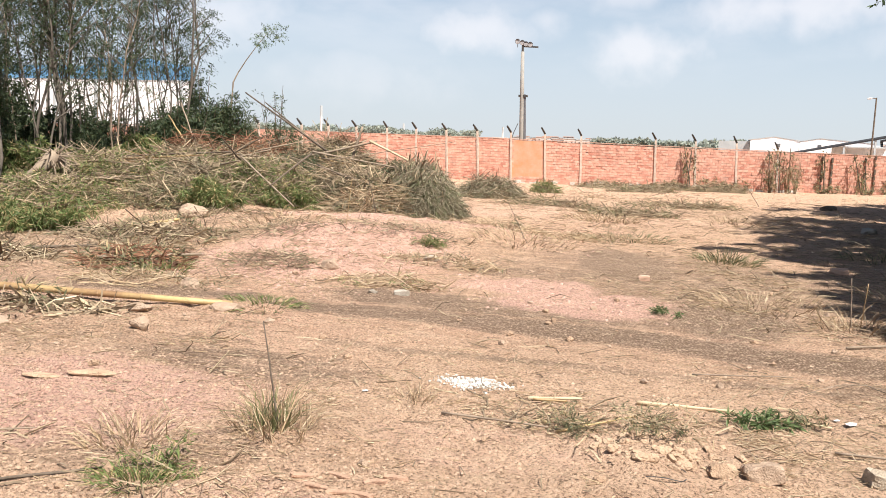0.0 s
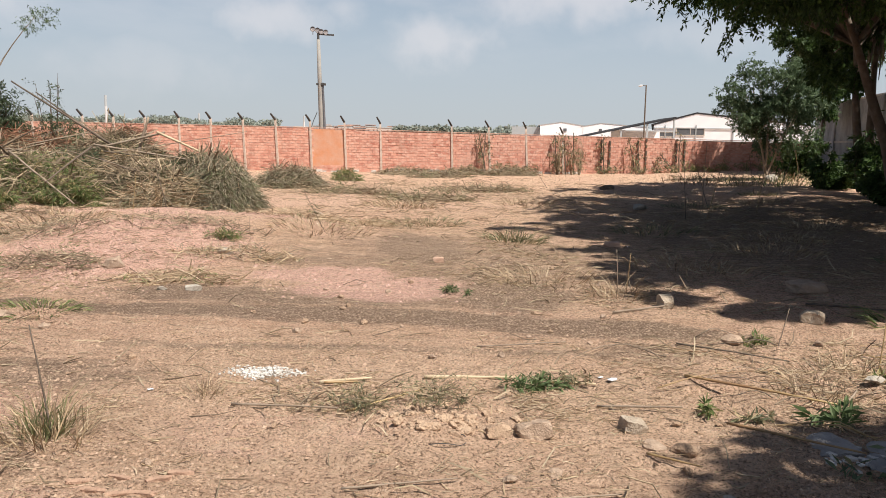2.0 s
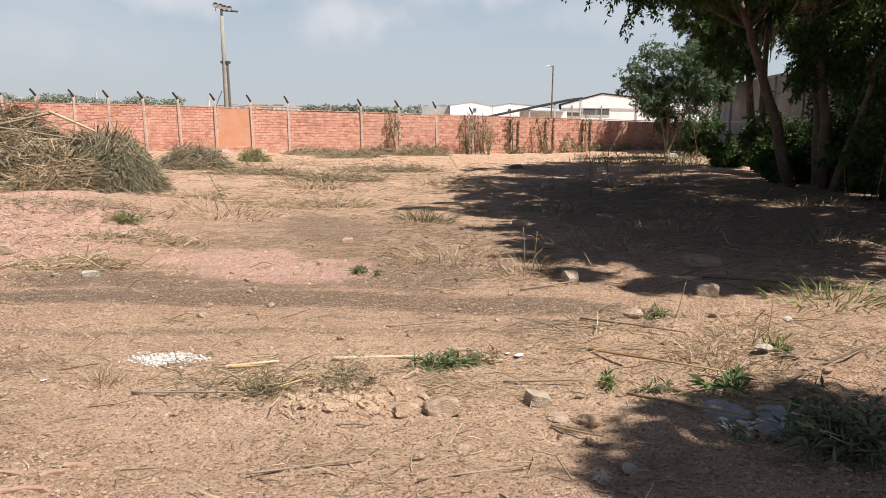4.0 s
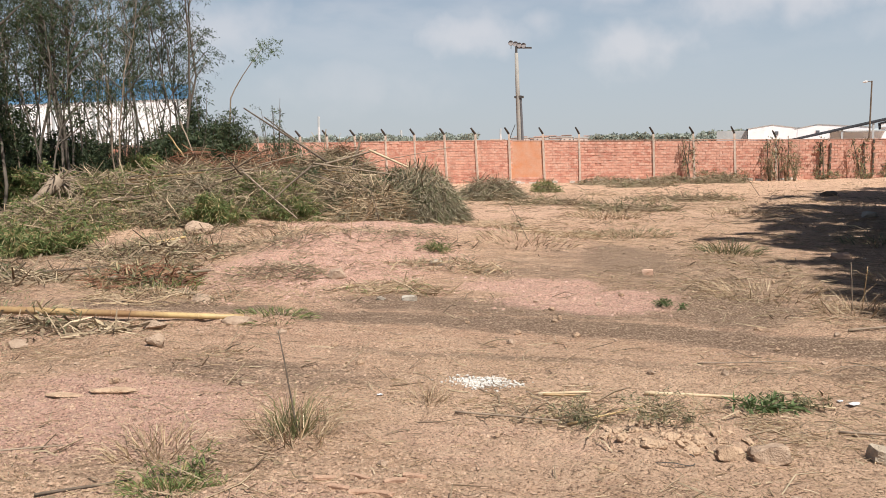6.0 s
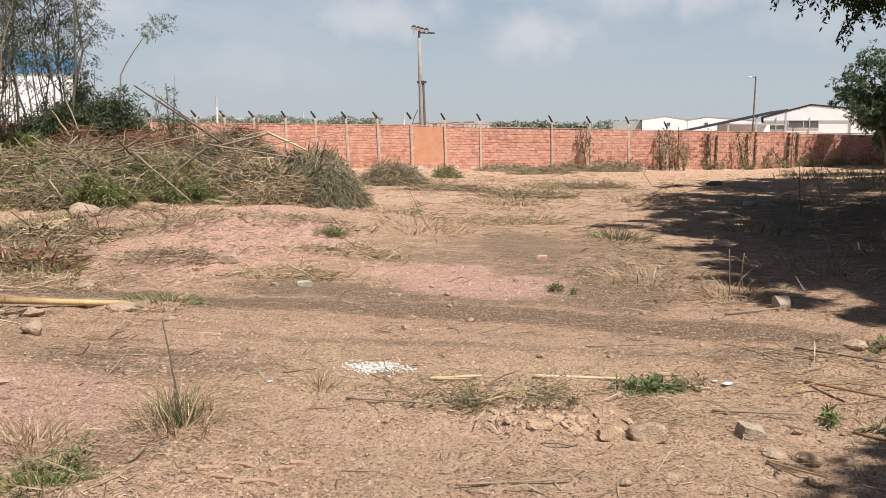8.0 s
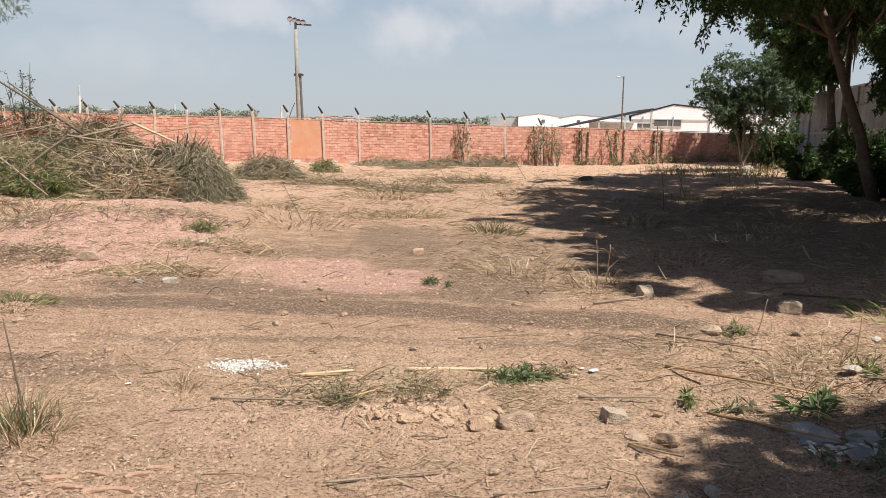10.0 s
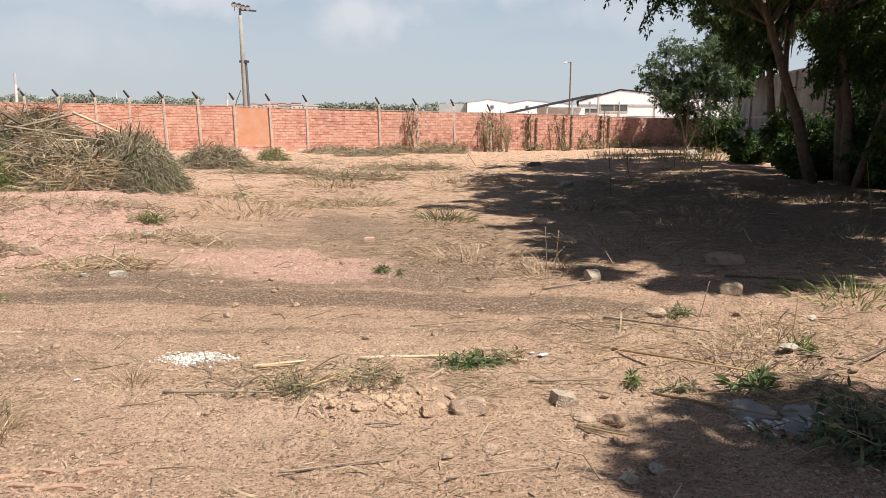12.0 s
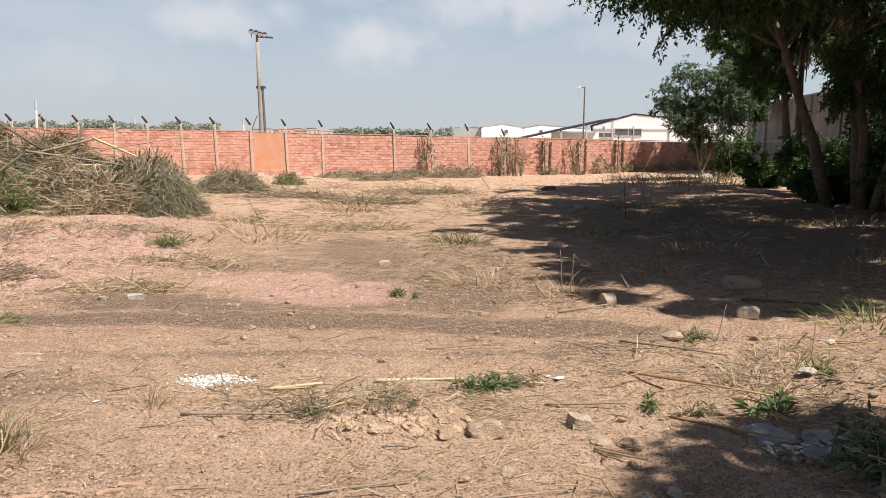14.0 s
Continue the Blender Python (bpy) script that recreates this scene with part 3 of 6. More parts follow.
def build_brick_wall():
    turn = math.atan(WALL_K)
    wall = thing("wall_north", (0, 0, 0), "long boundary wall of bare red hollow bricks", "wall", "", "structure")
    core, bricks, cap = Form(), Form(), Form()
    x0, x1, n = -48.0, 22.2, 36
    for i in range(n):
        a, b = x0 + (x1 - x0) * i / n, x0 + (x1 - x0) * (i + 1) / n
        ya, yb = wall_y(a) + 0.016, wall_y(b) + 0.016
        ta, tb = wall_top(a) - 0.03, wall_top(b) - 0.03
        core.add([(a, ya, -0.4), (b, yb, -0.4), (b, yb + 0.14, -0.4), (a, ya + 0.14, -0.4), (a, ya, ta), (b, yb, tb), (b, yb + 0.14, tb), (a, ya + 0.14, ta)],
                 ((0, 3, 2, 1), (4, 5, 6, 7), (0, 1, 5, 4), (1, 2, 6, 5), (2, 3, 7, 6), (3, 0, 4, 7)))
    part("core", core, MORTAR, wall)
    r = np.random.default_rng(3)
    ch, bl = 0.155, 0.31
    for c in range(18):
        x = x0 + (0.155 if c % 2 else 0.0)
        while x < x1 - bl:
            xm = x + bl / 2
            z = -0.1 + c * ch - 0.004 * (xm)
            hide = (-8.35 < xm < -6.5 and z > 0.35)
            if not hide and z + ch < wall_top(xm) + 0.05 and (x > -30 or c > 4):
                m = Matrix.Translation((xm, wall_y(xm) + 0.045, z)) @ Matrix.Rotation(turn, 4, "Z")
                d = float(r.normal(0, 0.006))
                bricks.box((-bl / 2 + 0.009, -0.045 + d, 0.008), (bl / 2 - 0.009, 0.05, ch - 0.008 - float(abs(r.normal(0, 0.003)))), m)
            x += bl
    part("brickwork", bricks, BRICK, wall, "courses of rough red hollow bricks", "stuff")
    # dark boxes stand in for the shadow along the toothed column edges
    for q in CHASES:
        for dx in (-0.27, 0.25):
            z = 0.3
            while z < wall_top(q) - 0.1:
                ln = float(r.uniform(0.15, 0.5))
                shade_box = Form().box((-0.045, -0.10, z), (0.045, 0.0, min(z + ln, wall_top(q))), Matrix.Translation((q + dx, wall_y(q + dx), 0)))
                part("toothing_shade", shade_box, BARK, wall, "dark strip standing in for shadow in the toothed column edge")
                z += ln + float(r.uniform(0.05, 0.2))
    pan = Form()
    m = Matrix.Translation((-7.45, wall_y(-7.45) + 0.03, 0)) @ Matrix.Rotation(turn, 4, "Z")
    pan.box((-0.99, -0.026, 0.3), (0.99, 0.05, 2.5), m)
    part("rendered_panel", pan, ORANGE, wall, "panel rendered in flat orange")
    for i in range(24):
        a, b = x0 + (x1 - x0) * i / 24, x0 + (x1 - x0) * (i + 1) / 24
        ya, yb = wall_y(a) - 0.02, wall_y(b) - 0.02
        ta, tb = wall_top(a) + 0.005, wall_top(b) + 0.005
        cap.add([(a, ya, ta), (b, yb, tb), (b, yb + 0.27, tb), (a, ya + 0.27, ta), (a, ya, ta + 0.04), (b, yb, tb + 0.04), (b, yb + 0.27, tb + 0.04), (a, ya + 0.27, ta + 0.04)],
                ((0, 3, 2, 1), (4, 5, 6, 7), (0, 1, 5, 4), (1, 2, 6, 5), (2, 3, 7, 6), (3, 0, 4, 7)))
    part("coping", cap, MORTAR, wall)
    foot = Form()
    for i in range(60):
        x = float(r.uniform(-9, 8))
        foot.box((-0.1 - 0.1 * float(r.random()), -0.05, 0.0), (0.15, 0.02, 0.06 + 0.1 * float(r.random())), Matrix.Translation((x, wall_y(x) - 0.02, gz(x, wall_y(x)))))
    part("mortar_spill", foot, LIME, wall, "pale mortar spilt along the foot", "stuff")


build_brick_wall()


def build_posts():
    post = thing("fence_post", (0, 0, 0), "weathered concrete fence post with bent dark top, against the brick wall", "post", "posts along the wall")
    f = Form()
    f.tube(((0.03, 0, -0.3), (0.015, 0, 1.3), (0, 0, 2.98)), (0.085, 0.08, 0.07), 4)
    part("shaft", f, POST, post)
    f = Form()
    f.tube(((0, 0, 2.96), (-0.10, -0.10, 3.16), (-0.20, -0.2, 3.34)), (0.075, 0.07, 0.055), 4)
    part("bent_top", f, DARK_METAL, post, "dark bent top")
    r = random.Random(5)
    first = True
    for x in (-27.6, -25.8, -23.94, -21.23, -19.49, -17.74, -15.91, -14.14, -12.26, -10.4, -8.46, -6.45, -4.39, -0.16, 2.12, 4.37, 6.6):
        dz = wall_top(x) - 2.56 - (0.25 if x > 5 else 0)
        m = pose(x, wall_y(x) - 0.012, dz, r.uniform(-1, 1), -2.0 + r.uniform(-0.8, 0.8), r.uniform(-8, 8))
        if first:
            post.matrix_basis, first = m, False
        else:
            copy_thing(post, m)


build_posts()

# ---- rendered side wall ----


def build_side_wall():
    wall = thing("wall_east", (0, 0, 0), "tall stained grey rendered wall with shallow piers", "wall", "", "structure")
    a, b = Vector((22.5, 51.0, -0.3)), Vector((11.6, -6.0, -0.3))
    d = (b - a)
    ln = d.length
    m = Matrix.Translation(a) @ Matrix.Rotation(math.atan2(d.y, d.x), 4, "Z")
    f = Form()
    f.box((0, 0, 0), (ln, 0.25, 4.7), m)
    part("panel", f, RENDER, wall)
    k = 0.0
    while k < ln - 0.5:
        f = Form()
        f.box((k, -0.10, 0), (k + 0.35, 0.0, 4.76), m)
        part("pier", f, RENDER, wall)
        k += 4.2
    for z in (2.5, 4.7):
        f = Form()
        f.box((0, -0.04, z), (ln, 0.27, z + 0.10), m)
        part("band", f, CONCRETE, wall)


build_side_wall()

# ---- beyond the wall: poles and buildings ----


def build_floodlight_pole():
    x, y = -10.4, 62.0
    p = thing("floodlight_pole", (x, y, 0), "tall grey concrete pole with four floodlights on a crossbar", "light pole")
    f = Form()
    f.tube(((0.16, 0, -0.2), (0.06, 0, 3.0), (-0.05, 0, 6.2), (-0.15, 0, 9.4)), (0.20, 0.18, 0.16, 0.13), 10)
    part("shaft", f, POLE_CONC, p, "", "", True)
    f = Form()
    f.tube(((0.36, 0, -0.2), (0.30, 0, 3.0), (0.16, 0, 6.2)), (0.12, 0.11, 0.09), 8)
    part("second_shaft", f, LAMP_METAL, p, "dark pipe beside the pole")
    f = Form()
    f.box((-0.3, -0.14, 6.0), (0.4, 0.14, 6.16))
    part("clamp", f, DARK_METAL, p)
    f = Form()
    f.tube(((-0.15, 0, 9.3), (-0.16, 0, 10.0)), (0.09, 0.09), 8)
    part("neck", f, DARK_METAL, p)
    f = Form()
    f.box((-0.68, -0.05, 9.72), (0.52, 0.05, 9.84), pose(0, 0, 0, 0, 3, 0))
    part("crossbar", f, DARK_METAL, p)
    for dx, dz in ((-0.56, 0.30), (-0.2, 0.22), (0.08, 0.12), (0.42, 0.08)):
        lamp = Form()
        lamp.tube(((dx, 0.14, 9.92 + dz), (dx, -0.02, 9.88 + dz), (dx, -0.12, 9.84 + dz)), (0.09, 0.19, 0.20), 10)
        head = part("floodlight", lamp, LAMP_METAL, p, "round dark floodlight")
        g = Form()
        g.tube(((dx, -0.121, 9.84 + dz), (dx, -0.13, 9.838 + dz)), (0.18, 0.17), 10)
        part("lens", g, GLASS_GREY, head)
        s = Form()
        s.tube(((dx, 0, 9.72), (dx, 0.02, 9.85 + dz)), (0.025, 0.025), 5)
        part("bracket", s, DARK_METAL, p)
    f = Form()
    f.tube(((-0.75, -0.1, 2.6), (-0.55, 0, 3.3), (-0.25, 0, 4.0)), (0.035, 0.03, 0.03), 5)
    part("stay", f, DARK_METAL, p)


build_floodlight_pole()


def build_street_lamp():
    p = thing("street_lamp", (20.6, 90, 0), "slender rusty street lamp pole with a small white head", "street lamp")
    f = Form()
    f.tube(((0, 0, -0.2), (0, 0, 8.5)), (0.10, 0.07), 8)
    part("pole", f, BARK, p)
    f = Form()
    f.tube(((0, 0, 8.4), (-0.45, -0.1, 8.45)), (0.04, 0.03), 6)
    part("arm", f, BARK, p)
    f = Form()
    f.tube(((-0.42, -0.1, 8.45), (-0.6, -0.12, 8.42), (-0.85, -0.15, 8.36)), (0.07, 0.12, 0.06), 8)
    part("head", f, PLASTIC, p)


build_street_lamp()


def gable_form(x0, x1, y0, y1, eave, peak, xp=None, base=-0.3):
    xp = (x0 + x1) / 2 if xp is None else xp
    f = Form()
    f.add([(x0, y0, base), (x1, y0, base), (x1, y0, eave), (xp, y0, peak), (x0, y0, eave), (x0, y1, base), (x1, y1, base), (x1, y1, eave), (xp, y1, peak), (x0, y1, eave)],
          ((0, 1, 2, 3, 4), (9, 8, 7, 6, 5), (1, 6, 7, 2), (0, 4, 9, 5), (0, 5, 6, 1)))
    return f


def roof_form(x0, x1, y0, y1, eave, peak, xp=None, thick=0.2, over=0.35, lip=0.06):
    xp = (x0 + x1) / 2 if xp is None else xp
    f = Form()
    for xa, za, xb, zb in ((x0 - over, eave - over * 0.2, xp, peak), (xp, peak, x1 + over, eave - over * 0.2)):
        f.add([(xa, y0 - lip, za), (xb, y0 - lip, zb), (xb, y1, zb), (xa, y1, za), (xa, y0 - lip, za + thick), (xb, y0 - lip, zb + thick), (xb, y1, zb + thick), (xa, y1, za + thick)],
              ((0, 3, 2, 1), (4, 5, 6, 7), (0, 1, 5, 4), (1, 2, 6, 5), (2, 3, 7, 6), (3, 0, 4, 7)))
    return f


def window_part(parent, x0, x1, y, z0, z1, mullions=1):
    f = Form().box((x0, y - 0.06, z0), (x1, y - 0.02, z1))
    w = part("window", f, WINDOW_DARK, parent, "dark window band")
    fr = Form()
    for a, b, c, d in ((x0 - 0.08, x1 + 0.08, z1, z1 + 0.1), (x0 - 0.08, x1 + 0.08, z0 - 0.1, z0)):
        fr.box((a, y - 0.1, c), (b, y - 0.02, d))
    for i in range(mullions + 2):
        q = x0 + (x1 - x0) * i / (mullions + 1)
        fr.box((q - 0.05, y - 0.1, z0), (q + 0.05, y - 0.03, z1))
    part("frame", fr, CONCRETE, w)


def block_form(a, b, c, d, z0, z1):
    """An upright block on four corners."""
    return Form().add([(*p, z) for z in (z0, z1) for p in (a, b, c, d)], ((0, 3, 2, 1), (4, 5, 6, 7), (0, 1, 5, 4), (1, 2, 6, 5), (2, 3, 7, 6), (3, 0, 4, 7)))


def build_warehouses():
    w = thing("warehouse", Matrix.Translation((27.6, 115, 0)) @ pose(0, 0, 0, 0, 0, -13.5) @ Matrix.Translation((-27.6, -115, 0)), "white gabled warehouse with a dark roof edge", "warehouse")
    part("wall", gable_form(27.6, 48.5, 115, 150, 4.85, 6.45, 33.3), WHITE_SHEET, w)
    part("roof", roof_form(27.6, 48.5, 115, 150, 4.87, 6.47, 33.3), ROOF_DARK, w)
    window_part(w, 30.7, 34.4, 115, 3.55, 4.45, 1)
    window_part(w, 27.9, 30.3, 115, 3.3, 3.85, 1)
    for x in (29.2, 33.3, 38.2, 43.0):
        f = Form().box((x - 0.07, 114.86, -0.2), (x + 0.07, 114.98, 4.9))
        part("downpipe", f, GREY_SHEET, w)
    f = Form().box((27.6, 114.88, 4.42), (48.5, 114.97, 4.5))
    part("rail", f, GREY_SHEET, w)
    w = thing("open_shed", (0, 0, 0), "open shed with a long sloping dark sheet roof", "shed")
    f = Form()
    f.add([(16.3, 104, 2.95), (27.8, 104, 5.45), (27.8, 112, 5.45), (16.3, 112, 2.95), (16.3, 104, 3.1), (27.8, 104, 5.65), (27.8, 112, 5.65), (16.3, 112, 3.1)],
          ((0, 3, 2, 1), (4, 5, 6, 7), (0, 1, 5, 4), (1, 2, 6, 5), (2, 3, 7, 6), (3, 0, 4, 7)))
    part("roof", f, ROOF_DARK, w)
    f = Form().box((20.9, 111.0, -0.2), (27.5, 111.2, 4.0))
    part("wall", f, WHITE_SHEET, w)
    for x in (20.9, 24.2, 27.6):
        f = Form().box((x - 0.1, 104.1, -0.2), (x + 0.1, 104.3, 2.95 + (x - 16.3) * 0.217))
        part("column", f, GREY_SHEET, w)
    f = Form().box((20.9, 104.12, 3.75), (27.6, 104.24, 3.87))
    part("beam", f, GREY_SHEET, w)
    w = thing("low_warehouse", Matrix.Translation((13.2, 131, 0)) @ pose(0, 0, 0, 0, 0, -6) @ Matrix.Translation((-13.2, -131, 0)), "low white warehouse with two shallow gables", "warehouse")
    part("wall", gable_form(13.2, 20.0, 131, 165, 4.95, 5.45), WHITE_SHEET, w)
    part("wall", gable_form(20.05, 30.0, 131, 165, 4.85, 5.35, 22.8), WHITE_SHEET, w)
    part("roof", roof_form(13.2, 20.0, 131, 165, 4.96, 5.46, None, 0.1), GREY_SHEET, w)
    part("roof", roof_form(20.05, 30.0, 131, 165, 4.87, 5.37, 22.8, 0.1), GREY_SHEET, w)
    part("side_wall", Form().box((8.6, 133, -0.2), (13.1, 140, 4.75)), GREY_SHEET, w)
    for x in (17.2, 22.8):
        part("vent", Form().box((x - 0.25, 130.9, 4.0), (x + 0.25, 131.05, 4.5)), WINDOW_DARK, w)
    # blue and white works
    w = thing("factory", (0, 0, 0), "large white factory hall with a blue upper band", "factory")
    part("wall", block_form((-92, 75), (-46.9, 75), (-67, 104), (-120, 104), -0.2, 7.9), WHITE_SHEET, w)
    part("upper_band", block_form((-92.1, 74.9), (-46.8, 74.9), (-66.9, 104.1), (-120, 104.1), 7.9, 9.3), BLUE_SHEET, w, "blue sheet band")
    part("roof_box", Form().box((-60.2, 76, 9.3), (-53.6, 86, 10.3)), BLUE_SHEET, w, "blue raised roof box")
    part("parapet", Form().box((-60.4, 75.9, 10.3), (-58.6, 86, 10.5)), GREY_SHEET, w)
    for i in range(9):
        x = -90 + i * 5.2
        part("pilaster", Form().box((x, 74.8, -0.2), (x + 0.25, 74.98, 7.9)), GREY_SHEET, w)


build_warehouses()


def build_town():
    r = random.Random(11)
    house = None
    for i in range(46):
        x = r.uniform(-78, -22)
        y = r.uniform(395, 470)
        s = r.uniform(1.6, 4.2)
        h = r.uniform(7.6, 9.9) * y / 400
        f = Form().box((-s, -3, -1), (s, 3, h))
        t = thing("town_house", (x, y, 0), "small pale house in the distance", "house", "houses of the far town")
        part("wall", f, TOWN_WALL, t)
        part("roof", Form().box((-s - 0.2, -3.2, h), (s + 0.2, 3.2, h + 0.35)), r.choice((GREY_SHEET, MORTAR, TOWN_WALL)), t)
        for k in range(2):
            q = -s * 0.5 + k * s
            part("window", Form().box((q - 0.35, -3.06, h - 1.6), (q + 0.35, -3.01, h - 0.8)), WINDOW_DARK, t)
    for x, y, h, k in ((-96.1, 300, 11.2, 0.45), (-57.1, 300, 11.0, 0.4), (-52.2, 120, 8.0, 0.22)):
        t = thing("mast", (x, y, 0), "thin pale mast far behind the wall", "mast")
        part("lower_tube", Form().tube(((0, 0, -0.5), (0, 0, h * 0.8)), (k, k * 0.9), 8), PLASTIC, t)
        part("upper_tube", Form().tube(((0, 0, h * 0.8), (0, 0, h)), (k * 0.9, k * 0.8), 8), GREY_SHEET, t)


build_town()


def build_far_hills():
    f = Form()
    for seed, dist, lo, hi in ((21, 2600, 10, 120), (22, 1700, 4, 34)):
        xs = np.linspace(-2600, 2600, 120)
        h = lo + (hi - lo) * vnoise(xs * 0.0021, xs * 0 + 0.5, seed) ** 2
        base = f.count
        vs = [(x, dist, -5) for x in xs] + [(x, dist + 60, float(z)) for x, z in zip(xs, h)] + [(x, dist + 700, -5) for x in xs]
        n = len(xs)
        fs = [(r * n + i, r * n + i + 1, (r + 1) * n + i + 1, (r + 1) * n + i) for r in range(2) for i in range(n - 1)]
        f.add(vs, fs)
    single("backdrop_hills", f, HILL, (0, 0, 0), "faint hills on the horizon, haze painted into the colour", "hills", "", "structure", True)


build_far_hills()


def build_far_trees():
    """Belt of trees behind the wall, leaf clumps over a rough outline."""
    r = np.random.default_rng(17)

    def belt(x0, x1, y, h0, h1, n, seed, size):
        xs = r.uniform(x0, x1, n)
        top = h0 + (h1 - h0) * (0.35 * vnoise(xs * 0.13, xs * 0, seed) + 0.4 * vnoise(xs * 0.37, xs * 0, seed + 1) + 0.25 * vnoise(xs * 1.1, xs * 0, seed + 2))
        z = top * r.random(n) ** 0.35
        base = np.stack([xs, y + r.uniform(-3, 3, n), z], -1)
        way = unit(r.normal(size=(n, 3)))
        f = Form().quads(leaf_quads(base, way, r.uniform(0.5, 1.1, n) * size, r.uniform(0.4, 0.7, n) * size, r, 0.3))
        single("far_trees", f, LEAF_FAR, (0, 0, 0), "belt of green trees behind the wall, haze painted in", "trees", "", "stuff")

    belt(-75, -31, 140, 4.0, 6.5, 16000, 31, 0.55)
    belt(-24, 12, 300, 6.6, 8.6, 3500, 35, 1.6)
    belt(14, 40, 300, 7.0, 9.4, 2500, 37, 1.6)
    belt(6.5, 13.5, 170, 3.2, 5.3, 1500, 39, 1.0)


build_far_trees()

# ---- trees ----


def bend_line(a, b, n, wob, r):
    a, b = np.array(a, float), np.array(b, float)
    ln = np.linalg.norm(b - a)
    pts = [a + (b - a) * i / n for i in range(n + 1)]
    off = np.zeros(3)
    for i in range(1, n + 1):
        off = off + r.normal(size=3) * wob * ln / n * np.array([1, 1, 0.3])
        pts[i] = pts[i] + off
    return pts


def sprays(starts, ways, per, reach, leaf, wide, r, droop=0.5):
    """Leaves set along short twigs that start at the given points."""
    n = len(starts)
    t = r.random((n, per)) ** 0.8
    drop = np.array([0, 0, -1.0]) * droop
    base = starts[:, None] + ways[:, None] * (t * reach)[..., None] + drop * (t**2 * reach)[..., None] + r.normal(size=(n, per, 3)) * reach * 0.07
    way = unit(ways[:, None] * 0.6 + drop * 0.7 + r.normal(size=(n, per, 3)) * 0.7)
    k = n * per
    return leaf_quads(base.reshape(-1, 3), way.reshape(-1, 3), leaf * r.uniform(0.6, 1.3, k), wide * r.uniform(0.7, 1.2, k), r, 0.4)


def grove_tree(height, lean, thick, leafy, seed, bare=0.3):
    """A slender tree of the grove: crooked stem, thin limbs, feathery drooping crown."""
    r = np.random.default_rng(seed)
    t = thing("slender_tree", (0, 0, 0), "slender grey-stemmed tree with drooping feathery leaves", "tree", "trees of the grove")
    line = bend_line((0, 0, -0.2), (lean[0], lean[1], height), 9, 0.10, r)
    trunk = Form().tube(line, [thick * 0.8 * (1 - 0.085 * i) for i in range(10)], 7)
    part("trunk", trunk, PALE_BARK if seed == 103 else GROVE_BARK, t, "", "", True)
    limbs, starts, ways = Form(), [], []
    for k in range(16):
        f = bare + (0.97 - bare) * (k + r.random()) / 16
        i = f * 9
        p = line[int(i)] + (line[min(int(i) + 1, 9)] - line[int(i)]) * (i - int(i))
        a = r.uniform(0, 2 * math.pi)
        ln = r.uniform(0.5, 1.7) * (1.15 - 0.5 * f)
        w = np.array([math.cos(a), math.sin(a), r.uniform(0.5, 1.6)])
        w = w / np.linalg.norm(w)
        q = p + w * ln
        limbs.tube(bend_line(p, q, 3, 0.08, r), (0.026, 0.02, 0.014, 0.008), 4, False)
        for _ in range(leafy):
            u = r.random() ** 0.7
            starts.append(p + (q - p) * u)
            d = r.normal(size=3)
            d[2] = abs(d[2]) * 0.4
            ways.append(d + w * 0.6)
    part("branchwork", limbs, GROVE_BARK, t, "", "stuff")
    crown = Form().quads(sprays(np.array(starts), unit(np.array(ways)), 26, 0.80, 0.125, 0.03, r, 0.8))
    part("crown", crown, LEAF_GROVE, t)
    return t


def build_grove():
    r = random.Random(23)
    kinds = [grove_tree(9.5, (0.7, 0.2), 0.060, 5, 101, 0.34), grove_tree(11.0, (-0.6, 0.4), 0.075, 6, 102, 0.40), grove_tree(8.0, (1.1, -0.3), 0.042, 5, 103, 0.30),
             grove_tree(10.2, (0.1, 0.7), 0.055, 6, 104, 0.36), grove_tree(7.0, (-1.2, 0.2), 0.040, 4, 105, 0.25), grove_tree(9.0, (0.4, -0.5), 0.046, 5, 106, 0.40)]
    used = [False] * len(kinds)
    spots = []
    for i in range(52):
        y = 13.5 + 17.5 * (i + r.random()) / 52
        edge = np.interp(y, [13, 16, 22, 28, 31], [-14.6, -15.9, -17.0, -17.6, -18.2])
        spots.append((edge - 6.5 * r.random() ** 1.6, y))
    for x, y in spots:
        k = r.randrange(len(kinds))
        s = r.uniform(0.85, 1.15)
        m = pose(x, y, gz(x, y), r.uniform(-3, 3), r.uniform(-3, 3), r.uniform(0, 360))
        if not used[k]:
            kinds[k].matrix_basis, used[k] = m, True
        else:
            copy_thing(kinds[k], m @ Matrix.Scale(1.0, 4))
    for i in range(34):
        y = r.uniform(14.5, 29.5)
        x = float(np.interp(y, [13, 16, 22, 28, 31], [-14.8, -16.0, -17.2, -17.8, -18.4])) - 4.0 * r.random()
        h, a = r.uniform(5.5, 9.5), r.gauss(0, 0.9)
        q = np.random.default_rng(1500 + i)
        line = bend_line((x, y, gz(x, y) - 0.1), (x + a, y + r.gauss(0, 0.5), h), 7, 0.05, q)
        single("bamboo_culm", Form().tube(line, [0.026 - 0.0028 * k for k in range(8)], 6), (PALE_BARK, GROVE_BARK, GROVE_BARK)[i % 3], (0, 0, 0), "thin bare pale culm rising through the grove", "culm", "culms of the grove", "", True)
    for k, u in enumerate(used):
        if not u:
            kinds[k].matrix_basis = pose(-20 - k, 20 + k, 0.2)


build_grove()


